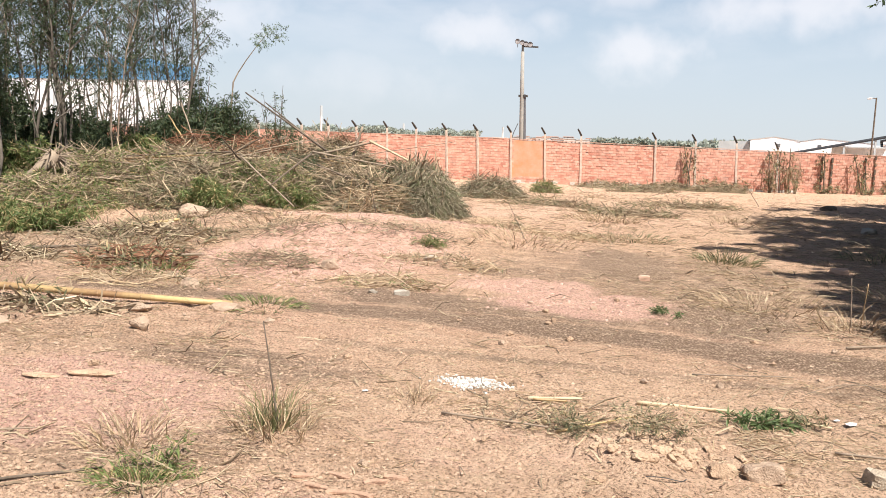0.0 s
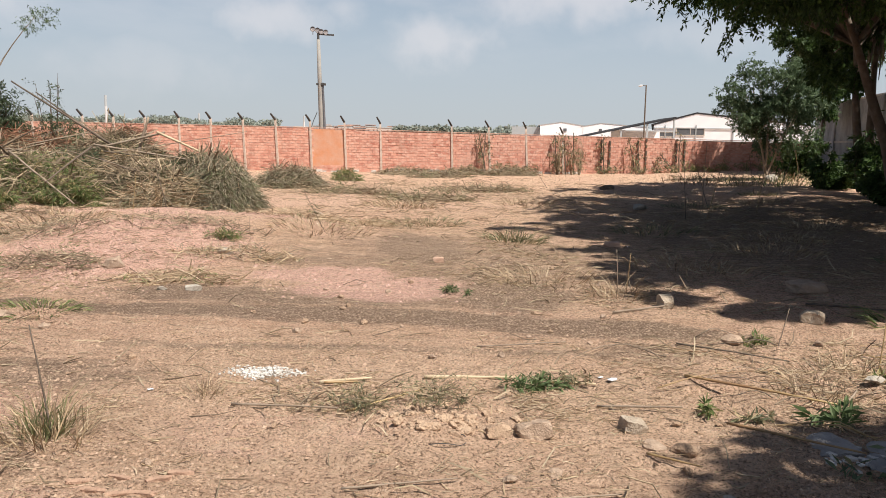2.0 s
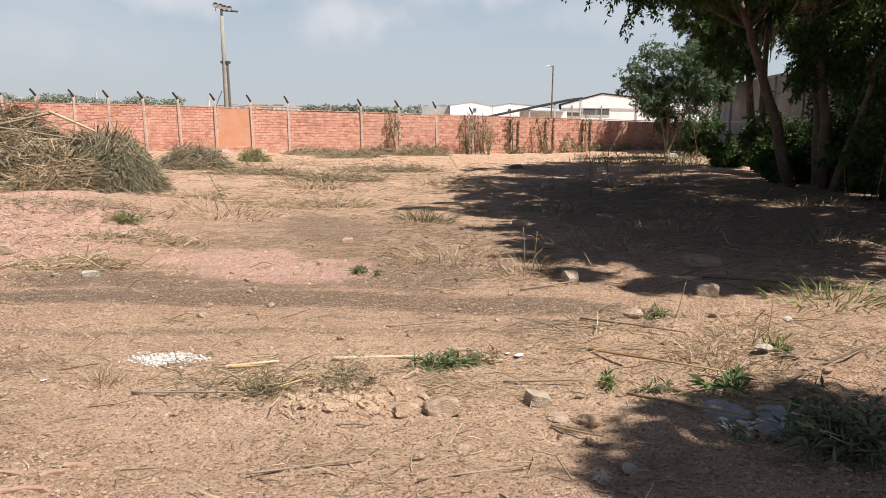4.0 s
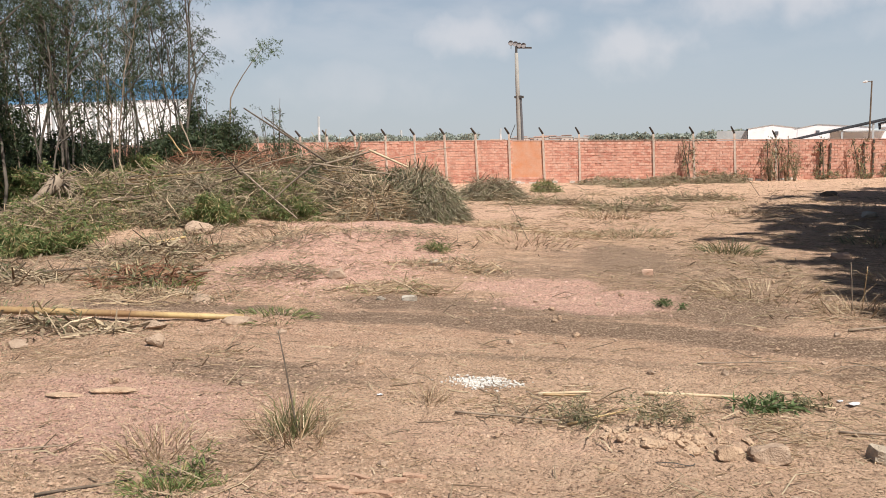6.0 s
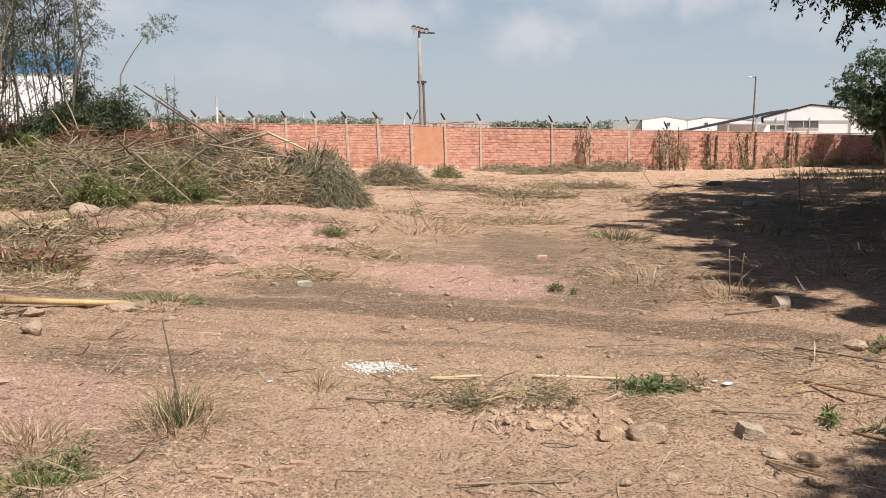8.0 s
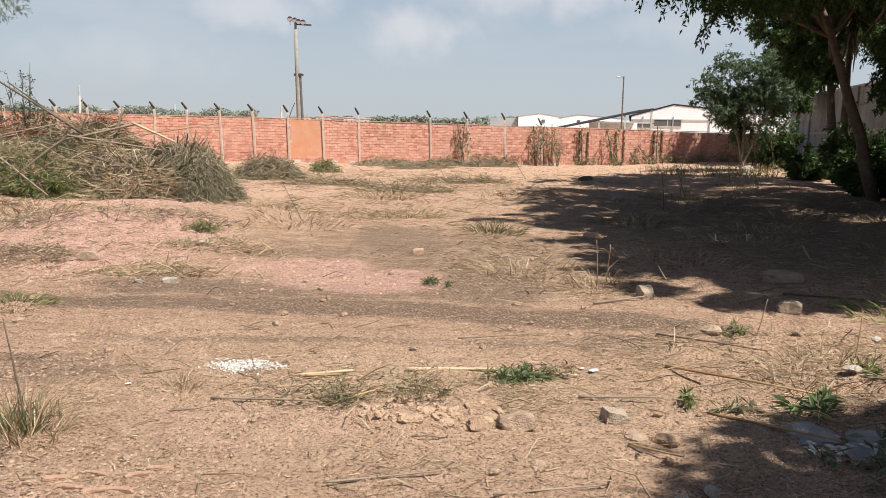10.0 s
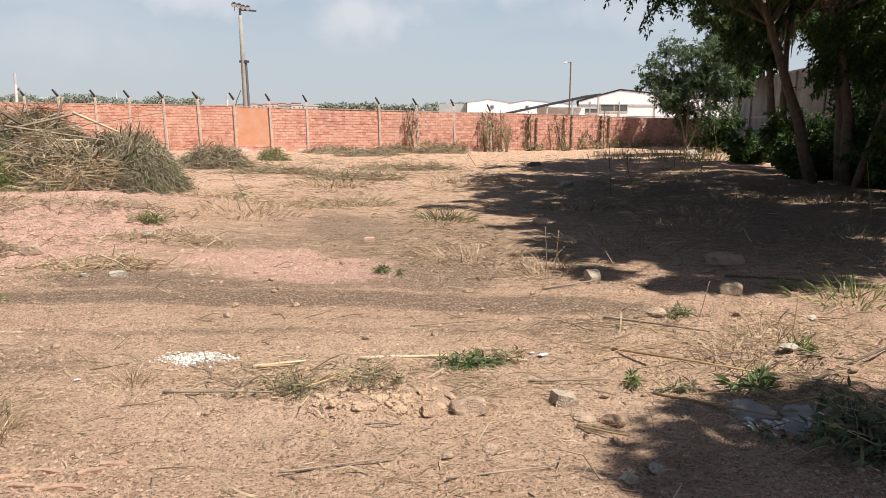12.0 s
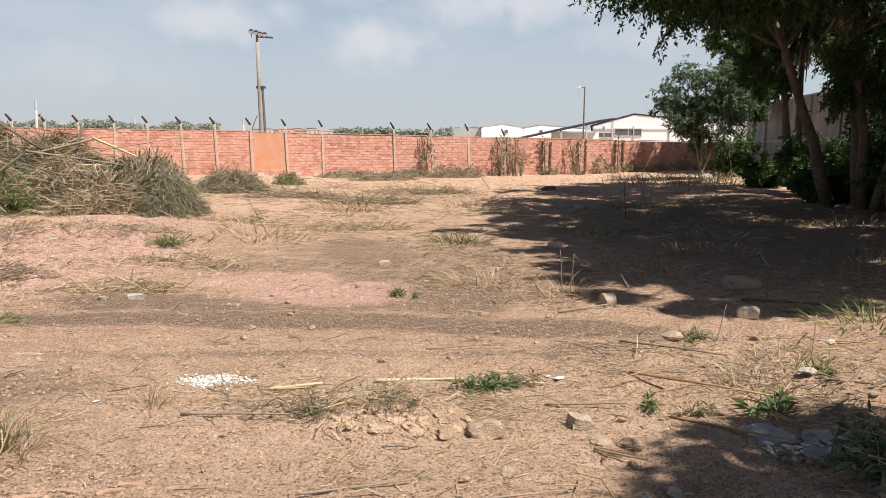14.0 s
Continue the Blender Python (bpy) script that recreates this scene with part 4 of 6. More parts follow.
def bush(name, at, size, n, per, mat, leaf, wide, label, category, seed, stems=9, droop=0.4, group="", stem_mat=None, spread=1.0):
    """Many thin stems from one foot with leaves along them."""
    r = np.random.default_rng(seed)
    b = thing(name, at, label, category, group)
    st, starts, ways = Form(), [], []
    for _ in range(stems):
        a = r.uniform(0, 2 * math.pi)
        rad = r.uniform(0.15, 1.0) * spread
        top = np.array([math.cos(a) * size[0] * rad, math.sin(a) * size[1] * rad, size[2] * r.uniform(0.55, 1.0) * (1.15 - 0.45 * min(rad, 1.0))])
        foot = np.array([math.cos(a) * size[0] * 0.15 * r.random(), math.sin(a) * size[1] * 0.15, -0.05])
        line = bend_line(foot, top, 4, 0.07, r)
        w = 0.006 + 0.012 * size[2] / 2
        st.tube(line, [w * (1 - 0.18 * i) for i in range(5)], 4, False)
        for _ in range(max(1, n // stems)):
            f = (0.15 + 0.85 * r.random()) * 4
            i = min(int(f), 3)
            starts.append(line[i] + (line[i + 1] - line[i]) * (f - i))
            ways.append(r.normal(size=3) + np.array([math.cos(a) * 0.5, math.sin(a) * 0.5, 0.5]))
    part("stem_mass", st, stem_mat or BARK, b, "", "stuff")
    f = Form().quads(sprays(np.array(starts), unit(np.array(ways)), per, 0.16 * size[2] + 0.05, leaf, wide, r, droop))
    part("foliage", f, mat, b)
    return b


def build_left_bushes():
    for i, (x, y, s, h) in enumerate(((-17.6, 28.6, 1.3, 4.4), (-18.4, 29.6, 1.4, 4.0), (-18.6, 27.5, 1.5, 2.6), (-17.6, 24.5, 1.2, 1.8), (-17.6, 21.5, 1.3, 1.7), (-16.8, 18.5, 1.2, 1.4), (-17.8, 16.0, 1.2, 1.6), (-19.5, 24.0, 1.6, 2.6), (-20.0, 19.5, 1.6, 2.4), (-22.5, 22, 2.0, 3.0), (-22, 27, 2.0, 3.0), (-19.0, 13.5, 1.4, 2.4), (-18.2, 30.5, 1.6, 3.2), (-20.5, 29.5, 1.8, 3.0), (-24.5, 33.0, 2.4, 3.4), (-22.0, 35.0, 2.0, 2.8), (-19.6, 33.0, 1.6, 2.4), (-24.5, 18.0, 2.4, 3.2), (-25.0, 25.0, 2.4, 3.4), (-17.2, 14.6, 1.3, 2.6), (-18.2, 17.2, 1.4, 2.8), (-19.0, 20.2, 1.5, 3.0), (-19.2, 22.6, 1.4, 2.8), (-20.2, 15.5, 1.6, 3.2), (-16.6, 29.0, 0.9, 3.4), (-16.0, 29.8, 0.8, 1.6), (-17.4, 16.6, 1.3, 4.6), (-18.0, 18.0, 1.4, 4.4), (-19.2, 18.8, 1.5, 4.8), (-18.6, 16.2, 1.4, 5.2), (-20.6, 21.0, 1.6, 4.2), (-17.0, 15.2, 1.2, 3.8), (-17.2, 26.5, 1.0, 3.6))):
        bush("undergrowth_bush", (x, y, gz(x, y)), (s, s, h), 430, 20, LEAF_FRESH if i in (3, 5) else LEAF_GROVE, 0.18, 0.045, "dense dull green bush at the foot of the grove", "bush", 300 + i, 16, 0.5, "bushes of the grove")
    # thin leaning sapling with a tuft at its tip
    r = np.random.default_rng(41)
    t = thing("leaning_sapling", (0, 0, 0), "thin bent sapling with one tuft of leaves at its tip", "tree")
    line = bend_line((-17.3, 30, 0.2), (-16.9, 30, 4.2), 3, 0.03, r) + bend_line((-16.75, 30, 4.6), (-15.5, 30, 6.15), 3, 0.03, r)
    part("stem", Form().tube(line, [0.045 - 0.005 * i for i in range(len(line))], 5), PALE_BARK, t)
    st = np.array([(-15.3, 30, 6.2)] * 26 + [(-15.6, 30, 5.9)] * 12) + r.normal(size=(38, 3)) * (0.30, 0.3, 0.2)
    part("crown", Form().quads(sprays(st, unit(r.normal(size=(38, 3)) + (0.5, 0, 0.2)), 20, 0.35, 0.11, 0.03, r, 0.3)), LEAF_SAPLING, t)
    # airy shrub beyond the grove's end
    bush("airy_shrub", (-20.3, 40.5, 0.0), (2.0, 1.5, 4.6), 220, 14, LEAF_GROVE, 0.16, 0.05, "airy grey-green shrub before the brick wall", "shrub", 77, 18, 0.3)
    bush("round_shrub", (-20.6, 43.5, 0.0), (1.4, 1.2, 3.1), 220, 16, LEAF_DEEP, 0.16, 0.06, "small dark green shrub before the brick wall", "shrub", 78, 14, 0.3)


build_left_bushes()


def big_tree(name, at, trunks, crowns, n_spray, per, leaf, wide, mat, seed, label, hang=()):
    """trunks: foot, top, radius. crowns: centre, radii."""
    r = np.random.default_rng(seed)
    t = thing(name, at, label, "tree", "trees along the grey wall")
    tips = []
    for a, b, rad in trunks:
        line = bend_line(a, b, 6, 0.05, r)
        part("trunk", Form().tube(line, [rad * (1 - 0.1 * i) for i in range(7)], 9), BARK, t, "", "", True)
        tips.append(line[-1])
    limbs, starts, ways = Form(), [], []
    share = np.array([c[1][0] * c[1][1] for c in crowns])
    for (c, s), q in zip(crowns, share / share.sum()):
        c, s = np.array(c, float), np.array(s, float)
        tip = min(tips, key=lambda p: np.linalg.norm(p - c))
        for _ in range(9):
            d = unit(r.normal(size=3)) * s * 0.85
            limbs.tube(bend_line(tip, c + d, 4, 0.08, r), (0.09, 0.07, 0.05, 0.03, 0.015), 5, False)
        k = int(n_spray * q)
        # clumps first, so that the outline is uneven and has gaps
        clump = unit(r.normal(size=(max(10, k // 28), 3))) * (r.random((max(10, k // 28), 1)) ** 0.45)
        pick = clump[r.integers(0, len(clump), k)]
        p = c + (pick + r.normal(size=(k, 3)) * 0.10) * s
        starts.append(p)
        ways.append(pick + r.normal(size=(k, 3)) * 0.5 + np.array([0, 0, -0.1]))
    for a, b, k in hang:
        line = bend_line(a, b, 5, 0.05, r)
        limbs.tube(line, (0.05, 0.04, 0.032, 0.024, 0.016, 0.008), 5, False)
        for _ in range(k):
            f = (0.2 + 0.8 * r.random()) * 5
            i = min(int(f), 4)
            starts.append((line[i] + (line[i + 1] - line[i]) * (f - i) + r.normal(size=3) * 0.22)[None])
            ways.append((r.normal(size=3) + np.array([-0.3, 0, -0.3]))[None])
    part("branchwork", limbs, BARK, t, "", "stuff")
    part("crown", Form().quads(sprays(np.concatenate(starts), unit(np.concatenate(ways)), per, 0.5, leaf, wide, r, 0.5)), mat, t)
    return t


def build_right_trees():
    lab = "broad dark-leaved tree with several leaning trunks"
    big_tree("shade_tree", (0, 0, 0), [((12.3, 22, 0.2), (10.4, 21.6, 5.4), 0.19), ((12.9, 21.3, 0.2), (11.9, 20.8, 6.0), 0.17), ((13.4, 22.4, 0.2), (13.0, 22.5, 6.5), 0.2), ((12.6, 20.3, 0.2), (13.2, 19.0, 5.5), 0.13)],
             [((9.6, 20.6, 7.6), (3.6, 4.2, 2.3)), ((12.5, 21.5, 8.8), (3.6, 4.5, 3.0)), ((8.4, 22.2, 7.3), (2.1, 2.6, 1.4)), ((8.2, 17.6, 6.8), (2.6, 2.6, 1.6)), ((13.6, 17.5, 6.0), (2.2, 3.2, 2.2)), ((13.4, 20.5, 4.9), (2.0, 2.4, 1.9)), ((12.4, 16.6, 4.4), (1.5, 2.2, 2.0)), ((14.7, 25.6, 3.7), (1.5, 1.5, 2.2)), ((14.3, 22.6, 3.9), (1.5, 1.6, 2.2)), ((13.6, 19.6, 3.4), (1.3, 1.6, 2.2)), ((15.9, 28.0, 4.6), (1.3, 1.6, 1.8)), ((7.0, 14.2, 8.6), (2.0, 2.0, 1.1))], 7400, 28, 0.15, 0.06, LEAF_TREE, 51, lab,
             [((8.6, 21, 6.9), (5.7, 20.6, 5.5), 46), ((8.6, 20, 6.7), (6.6, 19.6, 5.0), 40), ((9, 21.5, 6.6), (7.4, 21.8, 5.0), 36), ((9.8, 20, 6.4), (8.8, 19.6, 5.0), 36), ((7.6, 22, 7.0), (5.6, 22.6, 6.0), 40)])
    big_tree("shade_tree", (0, 0, 0), [((15.2, 30, 0.3), (14.2, 29.5, 5.5), 0.2), ((15.9, 31, 0.3), (15.6, 30.6, 6.5), 0.18)],
             [((13.4, 28.5, 8.8), (4.2, 4.6, 2.2)), ((15.4, 32, 8.8), (3.5, 4.0, 2.4)), ((10.6, 28.6, 8.4), (2.6, 3.0, 1.5)), ((15.4, 30.5, 5.6), (1.7, 2.0, 1.6)), ((16.8, 34.5, 6.0), (1.8, 2.0, 1.8))], 4400, 24, 0.22, 0.085, LEAF_TREE, 52, lab)
    # crowns mostly out of view, placed by the shade they throw on the ground
    big_tree("shade_tree", (0, 0, 0), [((10.9, 13.5, 0.2), (9.6, 13.0, 5.0), 0.18), ((11.5, 12.5, 0.2), (11.2, 12.6, 6.0), 0.16)],
             [((9.5, 12.2, 7.6), (3.3, 3.9, 1.9)), ((11.8, 11.5, 8.2), (3.2, 4.0, 2.2)), ((8.9, 8.8, 7.8), (2.4, 2.3, 1.3)), ((8.4, 6.75, 7.8), (2.4, 1.7, 1.3)), ((7.5, 6.6, 7.9), (1.8, 1.3, 1.0)), ((7.5, 9.3, 7.8), (2.0, 1.9, 1.2)), ((11.0, 15.5, 9.2), (2.4, 2.6, 1.2))], 7200, 24, 0.22, 0.085, LEAF_TREE, 53, lab)
    # unseen tree, added for the patch of shade at the near right
    big_tree("shade_tree", (0, 0, 0), [((8.7, 1.0, 0.0), (7.7, 0.8, 4.8), 0.16)],
             [((5.75, 0.6, 6.4), (1.15, 0.8, 0.7)), ((7.6, 0.8, 6.6), (1.6, 1.4, 1.2)), ((9.0, -1.2, 6.8), (2.2, 2.2, 1.4)), ((5.3, 1.05, 6.4), (0.45, 0.5, 0.4)), ((5.75, 1.5, 6.4), (0.5, 0.4, 0.4))], 2500, 22, 0.22, 0.085, LEAF_TREE, 54, lab)
    # the crowns past x = 22 are added to shade the brick wall's end
    big_tree("shade_tree", (0, 0, 0), [((20.5, 46.2, 0.2), (20.4, 46.2, 6.0), 0.16)], [((20.5, 46.0, 8.0), (2.4, 2.4, 2.6)), ((19.6, 44.5, 5.2), (1.4, 1.4, 1.4)), ((22.4, 46.8, 8.6), (3.0, 1.5, 2.2)), ((22.8, 46.6, 9.7), (2.4, 1.2, 1.6))], 3600, 22, 0.22, 0.085, LEAF_TREE, 55, lab)
    r = np.random.default_rng(61)
    # sunlit young tree in the corner by the brick wall
    t = thing("corner_tree", (15.4, 40, gz(15.4, 40)), "young green tree with pale forked stems by the brick wall", "tree")
    starts, ways, limbs = [], [], Form()
    tops = []
    for k in range(5):
        a = (r.normal() * 0.25, r.normal() * 0.2, -0.1)
        b = (r.uniform(-1.3, 1.3), r.uniform(-1.0, 1.0), r.uniform(3.4, 5.0))
        line = bend_line(a, b, 5, 0.07, r)
        part("stem", Form().tube(line, [0.06 - 0.008 * i for i in range(6)], 6), PALE_BARK, t)
        tops.append(line)
    cl = []
    for _ in range(46):
        d = unit(r.normal(size=3)) * r.random() ** 0.4
        cl.append(np.array([0.1, 0, 3.7]) + d * (2.4, 1.8, 2.3))
    cl = np.array(cl)
    for c in cl:
        ln = tops[r.integers(0, 5)]
        limbs.tube(bend_line(ln[3], c, 3, 0.06, r), (0.025, 0.018, 0.012, 0.006), 4, False)
    p = cl[r.integers(0, len(cl), 1600)] + r.normal(size=(1600, 3)) * 0.25
    part("branchwork", limbs, PALE_BARK, t, "", "stuff")
    part("crown", Form().quads(sprays(p, unit(r.normal(size=(1600, 3))), 20, 0.4, 0.16, 0.06, r, 0.4)), LEAF_SAPLING, t)
    for i, (x, y, s, h) in enumerate(((17.9, 38.0, 1.0, 0.9), (18.0, 34.0, 1.0, 1.0), (16.8, 34.5, 1.0, 0.9), (14.3, 26.5, 1.2, 1.5), (14.7, 24.5, 1.3, 1.9), (13.2, 23.9, 1.0, 1.1), (13.6, 20.0, 1.2, 2.2), (12.9, 18.0, 1.2, 1.8), (12.0, 15.5, 1.2, 1.9), (14.9, 27.5, 1.4, 2.4), (11.6, 12.5, 1.2, 1.5), (15.2, 33, 1.2, 1.4), (14.4, 20.5, 1.5, 3.6), (13.2, 17.2, 1.4, 3.2), (14.6, 22.6, 1.4, 3.0), (12.4, 14.6, 1.3, 3.0), (18.4, 43.5, 1.4, 2.4))):
        bush("shade_bush", (x, y, gz(x, y)), (s, s, h), 460, 20, LEAF_TREE, 0.20, 0.07, "dark leafy bush in the shade of the trees", "bush", 400 + i, 14, 0.4, "bushes under the trees")


build_right_trees()

# ---- heaps of cut branches ----


def mound_form(rx, ry, h, seed, n=30):
    f = Form()
    vs, fs = [], []
    for j in range(9):
        q = j / 8
        for i in range(n):
            a = 2 * math.pi * i / n
            k = 1 + 0.25 * (float(vnoise(3 * math.cos(a) + 7, 3 * math.sin(a) + 4, seed)) - 0.5) * 2
            z = h * (1 - q**2.2) * (0.85 + 0.3 * float(vnoise(q * 4 + math.cos(a) * 3, math.sin(a) * 3 + 9, seed + 1))) - 0.06
            vs.append((rx * q * k * math.cos(a), ry * q * k * math.sin(a), z))
    for j in range(8):
        for i in range(n):
            k = (i + 1) % n
            fs.append((j * n + i, j * n + k, (j + 1) * n + k, (j + 1) * n + i))
    return f.add(vs, fs)


def brush_heap(x, y, rx, ry, h, twigs, leaves, seed, leaf_mat, label, twig_len=(0.5, 1.3), down=0.5, twig_mat=None, blade=(0.17, 0.024), thin=1.0):
    r = np.random.default_rng(seed)
    t = thing("brush_heap", (x, y, gz(x, y)), label, "brush heap", "heaps of cut branches")
    if h > 0.2:
        part("core", mound_form(rx * 0.93, ry * 0.93, h * 0.86, seed), LITTER, t, "matted brown litter inside the heap", "", True)

    def on_mound(n):
        a, q = r.uniform(0, 2 * math.pi, n), np.sqrt(r.random(n)) * 1.02
        z = h * np.maximum(0, 1 - q**2.2)
        px, py = rx * q * np.cos(a), ry * q * np.sin(a)
        lift = ground_z(x + px, y + py) - gz(x, y) if h < 0.2 else 0.0
        p = np.stack([px, py, z + lift + r.normal(size=n) * 0.03 * h], -1)
        out = np.stack([np.cos(a) * q, np.sin(a) * q, np.full(n, 0.25)], -1)
        return p, out

    p, out = on_mound(twigs)
    w = unit(out * 0.6 + r.normal(size=(twigs, 3)) * (0.9, 0.9, 0.3) - np.array([0, 0, down]) * (p[:, 2:] / h))
    ln = r.uniform(*twig_len, twigs)
    f = strand_form(Form(), p - w * ln[:, None] * 0.5 + out * 0.05, w, ln, thin * r.uniform(0.005, 0.014, twigs) * (1 + (r.random(twigs) < 0.08)), r, 0.07)
    part("twig_mass", f, twig_mat or TWIG, t, "", "stuff")
    p, out = on_mound(leaves)
    w = unit(out * 0.7 + r.normal(size=(leaves, 3)) * (0.8, 0.8, 0.4) - np.array([0, 0, down]))
    part("leaf_mass", Form().quads(sprays(p + out * 0.04, w, 16, 0.45, *blade, r, 0.5)), leaf_mat, t, "", "stuff")
    return t


WEED = foliage("wispy_weed", (0.11, 0.12, 0.05), (0.25, 0.25, 0.12), 0.3, (0.30, 0.22, 0.12), 0.35)
HAY = foliage("withered_hay", (0.17, 0.145, 0.10), (0.38, 0.325, 0.225), 0.2, (0.13, 0.15, 0.07), 0.25)
LITTER = speckled("litter", (0.16, 0.12, 0.075), (0.28, 0.22, 0.14), 8, 60, 0.95, 0.03)


def build_heaps():
    grey = "rounded heap of withered grey-green cut branches"
    mixed = "sprawling heap of cut branches, some still green"
    brush_heap(-6.1, 20.6, 1.12, 1.1, 1.42, 220, 2300, 501, HAY, grey, (0.4, 0.9), 1.7, None, (0.30, 0.016))
    brush_heap(-7.5, 19.9, 1.25, 1.0, 0.85, 900, 700, 502, LEAF_DRY, mixed)
    brush_heap(-6.3, 31.0, 1.3, 1.0, 0.75, 320, 420, 503, HAY, grey, (0.5, 1.3), 0.6, None, (0.28, 0.022))
    brush_heap(-9.3, 22.3, 1.6, 1.3, 1.55, 1200, 700, 504, LEAF_DRY, mixed, (0.6, 1.8), 0.2)
    brush_heap(-10.3, 19.6, 1.7, 1.3, 0.9, 900, 900, 505, LEAF_FRESH, mixed, (0.5, 1.5), 0.2)
    brush_heap(-12.9, 20.3, 1.9, 1.6, 0.95, 900, 900, 506, LEAF_FRESH, mixed, (0.6, 2.0), 0.2)
    brush_heap(-15.4, 19.6, 1.7, 1.5, 0.7, 700, 600, 507, LEAF_FRESH, mixed, (0.6, 1.8), 0.2)
    brush_heap(-14.4, 16.6, 1.9, 1.2, 0.5, 700, 600, 508, LEAF_FRESH, mixed, (0.4, 1.2), 0.2)
    brush_heap(-11.4, 17.6, 1.4, 0.9, 0.5, 700, 500, 509, LEAF_DRY, mixed, (0.4, 1.2), 0.2)
    brush_heap(-15.6, 13.6, 1.8, 1.2, 0.45, 700, 320, 510, LEAF_FRESH, mixed, (0.4, 1.4), 0.2)
    brush_heap(-7.2, 10.0, 0.8, 0.7, 0.16, 260, 60, 511, LEAF_DRY, "low tangle of rusty dry twigs", (0.2, 0.6), 0.1, RED_TWIG)
    brush_heap(-8.8, 12.4, 1.5, 0.8, 0.16, 360, 60, 512, LEAF_DRY, "low tangle of dry twigs and straw", (0.3, 0.9), 0.1)
    brush_heap(-10.2, 9.6, 1.7, 0.9, 0.12, 420, 40, 514, LEAF_DRY, "low tangle of dry twigs and straw", (0.3, 1.0), 0.1)
    brush_heap(-6.7, 6.75, 1.5, 0.35, 0.04, 260, 14, 515, LEAF_DRY, "flattened dry straw beside the pole", (0.2, 0.6), 0.1)
    brush_heap(-4.9, 36.5, 0.45, 0.4, 0.42, 50, 90, 513, LEAF_FRESH, "green clump of grass before the brick wall", (0.3, 0.7), -0.3)
    for i, (x, y, w, d, h) in enumerate(((-2.6, 45.6, 1.9, 0.7, 0.35), (0.6, 45.9, 1.7, 0.6, 0.3), (3.4, 46.6, 1.6, 0.6, 0.4), (-0.8, 42.0, 1.8, 0.8, 0.25), (-3.4, 27.5, 1.6, 0.8, 0.15), (0.9, 31.0, 2.0, 0.9, 0.15), (-0.8, 24.5, 1.4, 0.6, 0.14))):
        brush_heap(x, y, w, d, h, 260, 60, 530 + i, LEAF_DRY, "low drift of dry stalks and cut weeds", (0.3, 1.0), 0.0)
    # smaller clumps of other stuff thrown on the pile
    clumps = ((-8.4, 20.6, 0.9, 0.8, 1.05, HAY, STRAW, 260), (-7.1, 21.7, 0.7, 0.6, 1.25, LEAF_DEEP, TWIG, 320), (-9.7, 20.7, 0.9, 0.8, 1.1, LEAF_DEEP, TWIG, 300), (-10.8, 21.7, 1.0, 0.9, 1.35, HAY, RED_TWIG, 60),
              (-12.2, 22.3, 1.2, 1.0, 1.5, HAY, RED_TWIG, 50), (-13.8, 22.0, 1.3, 1.0, 1.4, HAY, RED_TWIG, 50), (-7.2, 18.9, 0.8, 0.5, 0.5, HAY, STRAW, 80), (-9.0, 18.8, 0.8, 0.5, 0.6, LEAF_FRESH, TWIG, 300),
              (-6.75, 19.5, 0.6, 0.5, 0.65, HAY, STRAW, 60), (-11.9, 18.9, 0.9, 0.7, 0.85, HAY, TWIG, 240), (-9.1, 22.6, 0.9, 0.7, 1.85, HAY, RED_TWIG, 120))
    for i, (x, y, w, d, h, leaf, twig, n) in enumerate(clumps):
        brush_heap(x, y, w, d, h, 380, n, 580 + i, leaf, mixed, (0.4, 1.3), 0.3, twig, (0.2, 0.02), 0.8)
    for i, (x, y, w, d, h) in enumerate(((-4.3, 13.3, 1.3, 0.5, 0.12), (-3.1, 11.7, 0.9, 0.4, 0.10), (-5.4, 10.5, 0.8, 0.4, 0.10), (-2.5, 15.8, 1.5, 0.6, 0.16), (-6.6, 12.9, 1.0, 0.5, 0.14), (-3.3, 9.9, 0.8, 0.3, 0.08), (-7.9, 10.9, 1.2, 0.5, 0.16), (-6.2, 8.6, 0.9, 0.4, 0.12), (-9.6, 8.4, 1.3, 0.6, 0.14), (-1.0, 17.6, 1.4, 0.5, 0.12), (-9.0, 14.6, 1.6, 0.6, 0.16))):
        brush_heap(x, y, w, d, h * 0.8, 240, 16, 560 + i, (LEAF_DRY, HAY, LEAF_FRESH)[i % 3], "low tangle of brown twigs and straw on the earth", (0.1, 0.5), 0.1, (TWIG, STRAW)[i % 2], (0.10, 0.014), 0.5)
    # fresh green leafy boughs
    for i, (x, y, s, h) in enumerate(((-10.1, 16.7, 0.75, 0.85), (-10.5, 17.3, 0.6, 0.7), (-11.2, 12.6, 1.3, 0.5), (-12.4, 12.9, 1.2, 0.45), (-13.5, 13.4, 1.2, 0.55), (-8.9, 18.6, 0.8, 0.6), (-7.6, 22.5, 0.7, 1.1), (-15.5, 17.5, 1.1, 0.7), (-16.4, 20.8, 1.2, 1.1), (-17.0, 23.0, 1.3, 1.3))):
        bush("leafy_bough", (x, y, gz(x, y)), (s, s * 0.8, h), 420, 18, LEAF_FRESH, 0.15, 0.024, "fresh green feathery bough cut and dropped", "bough", 520 + i, 16, 0.7, "fresh cut boughs", None, 1.0)


build_heaps()


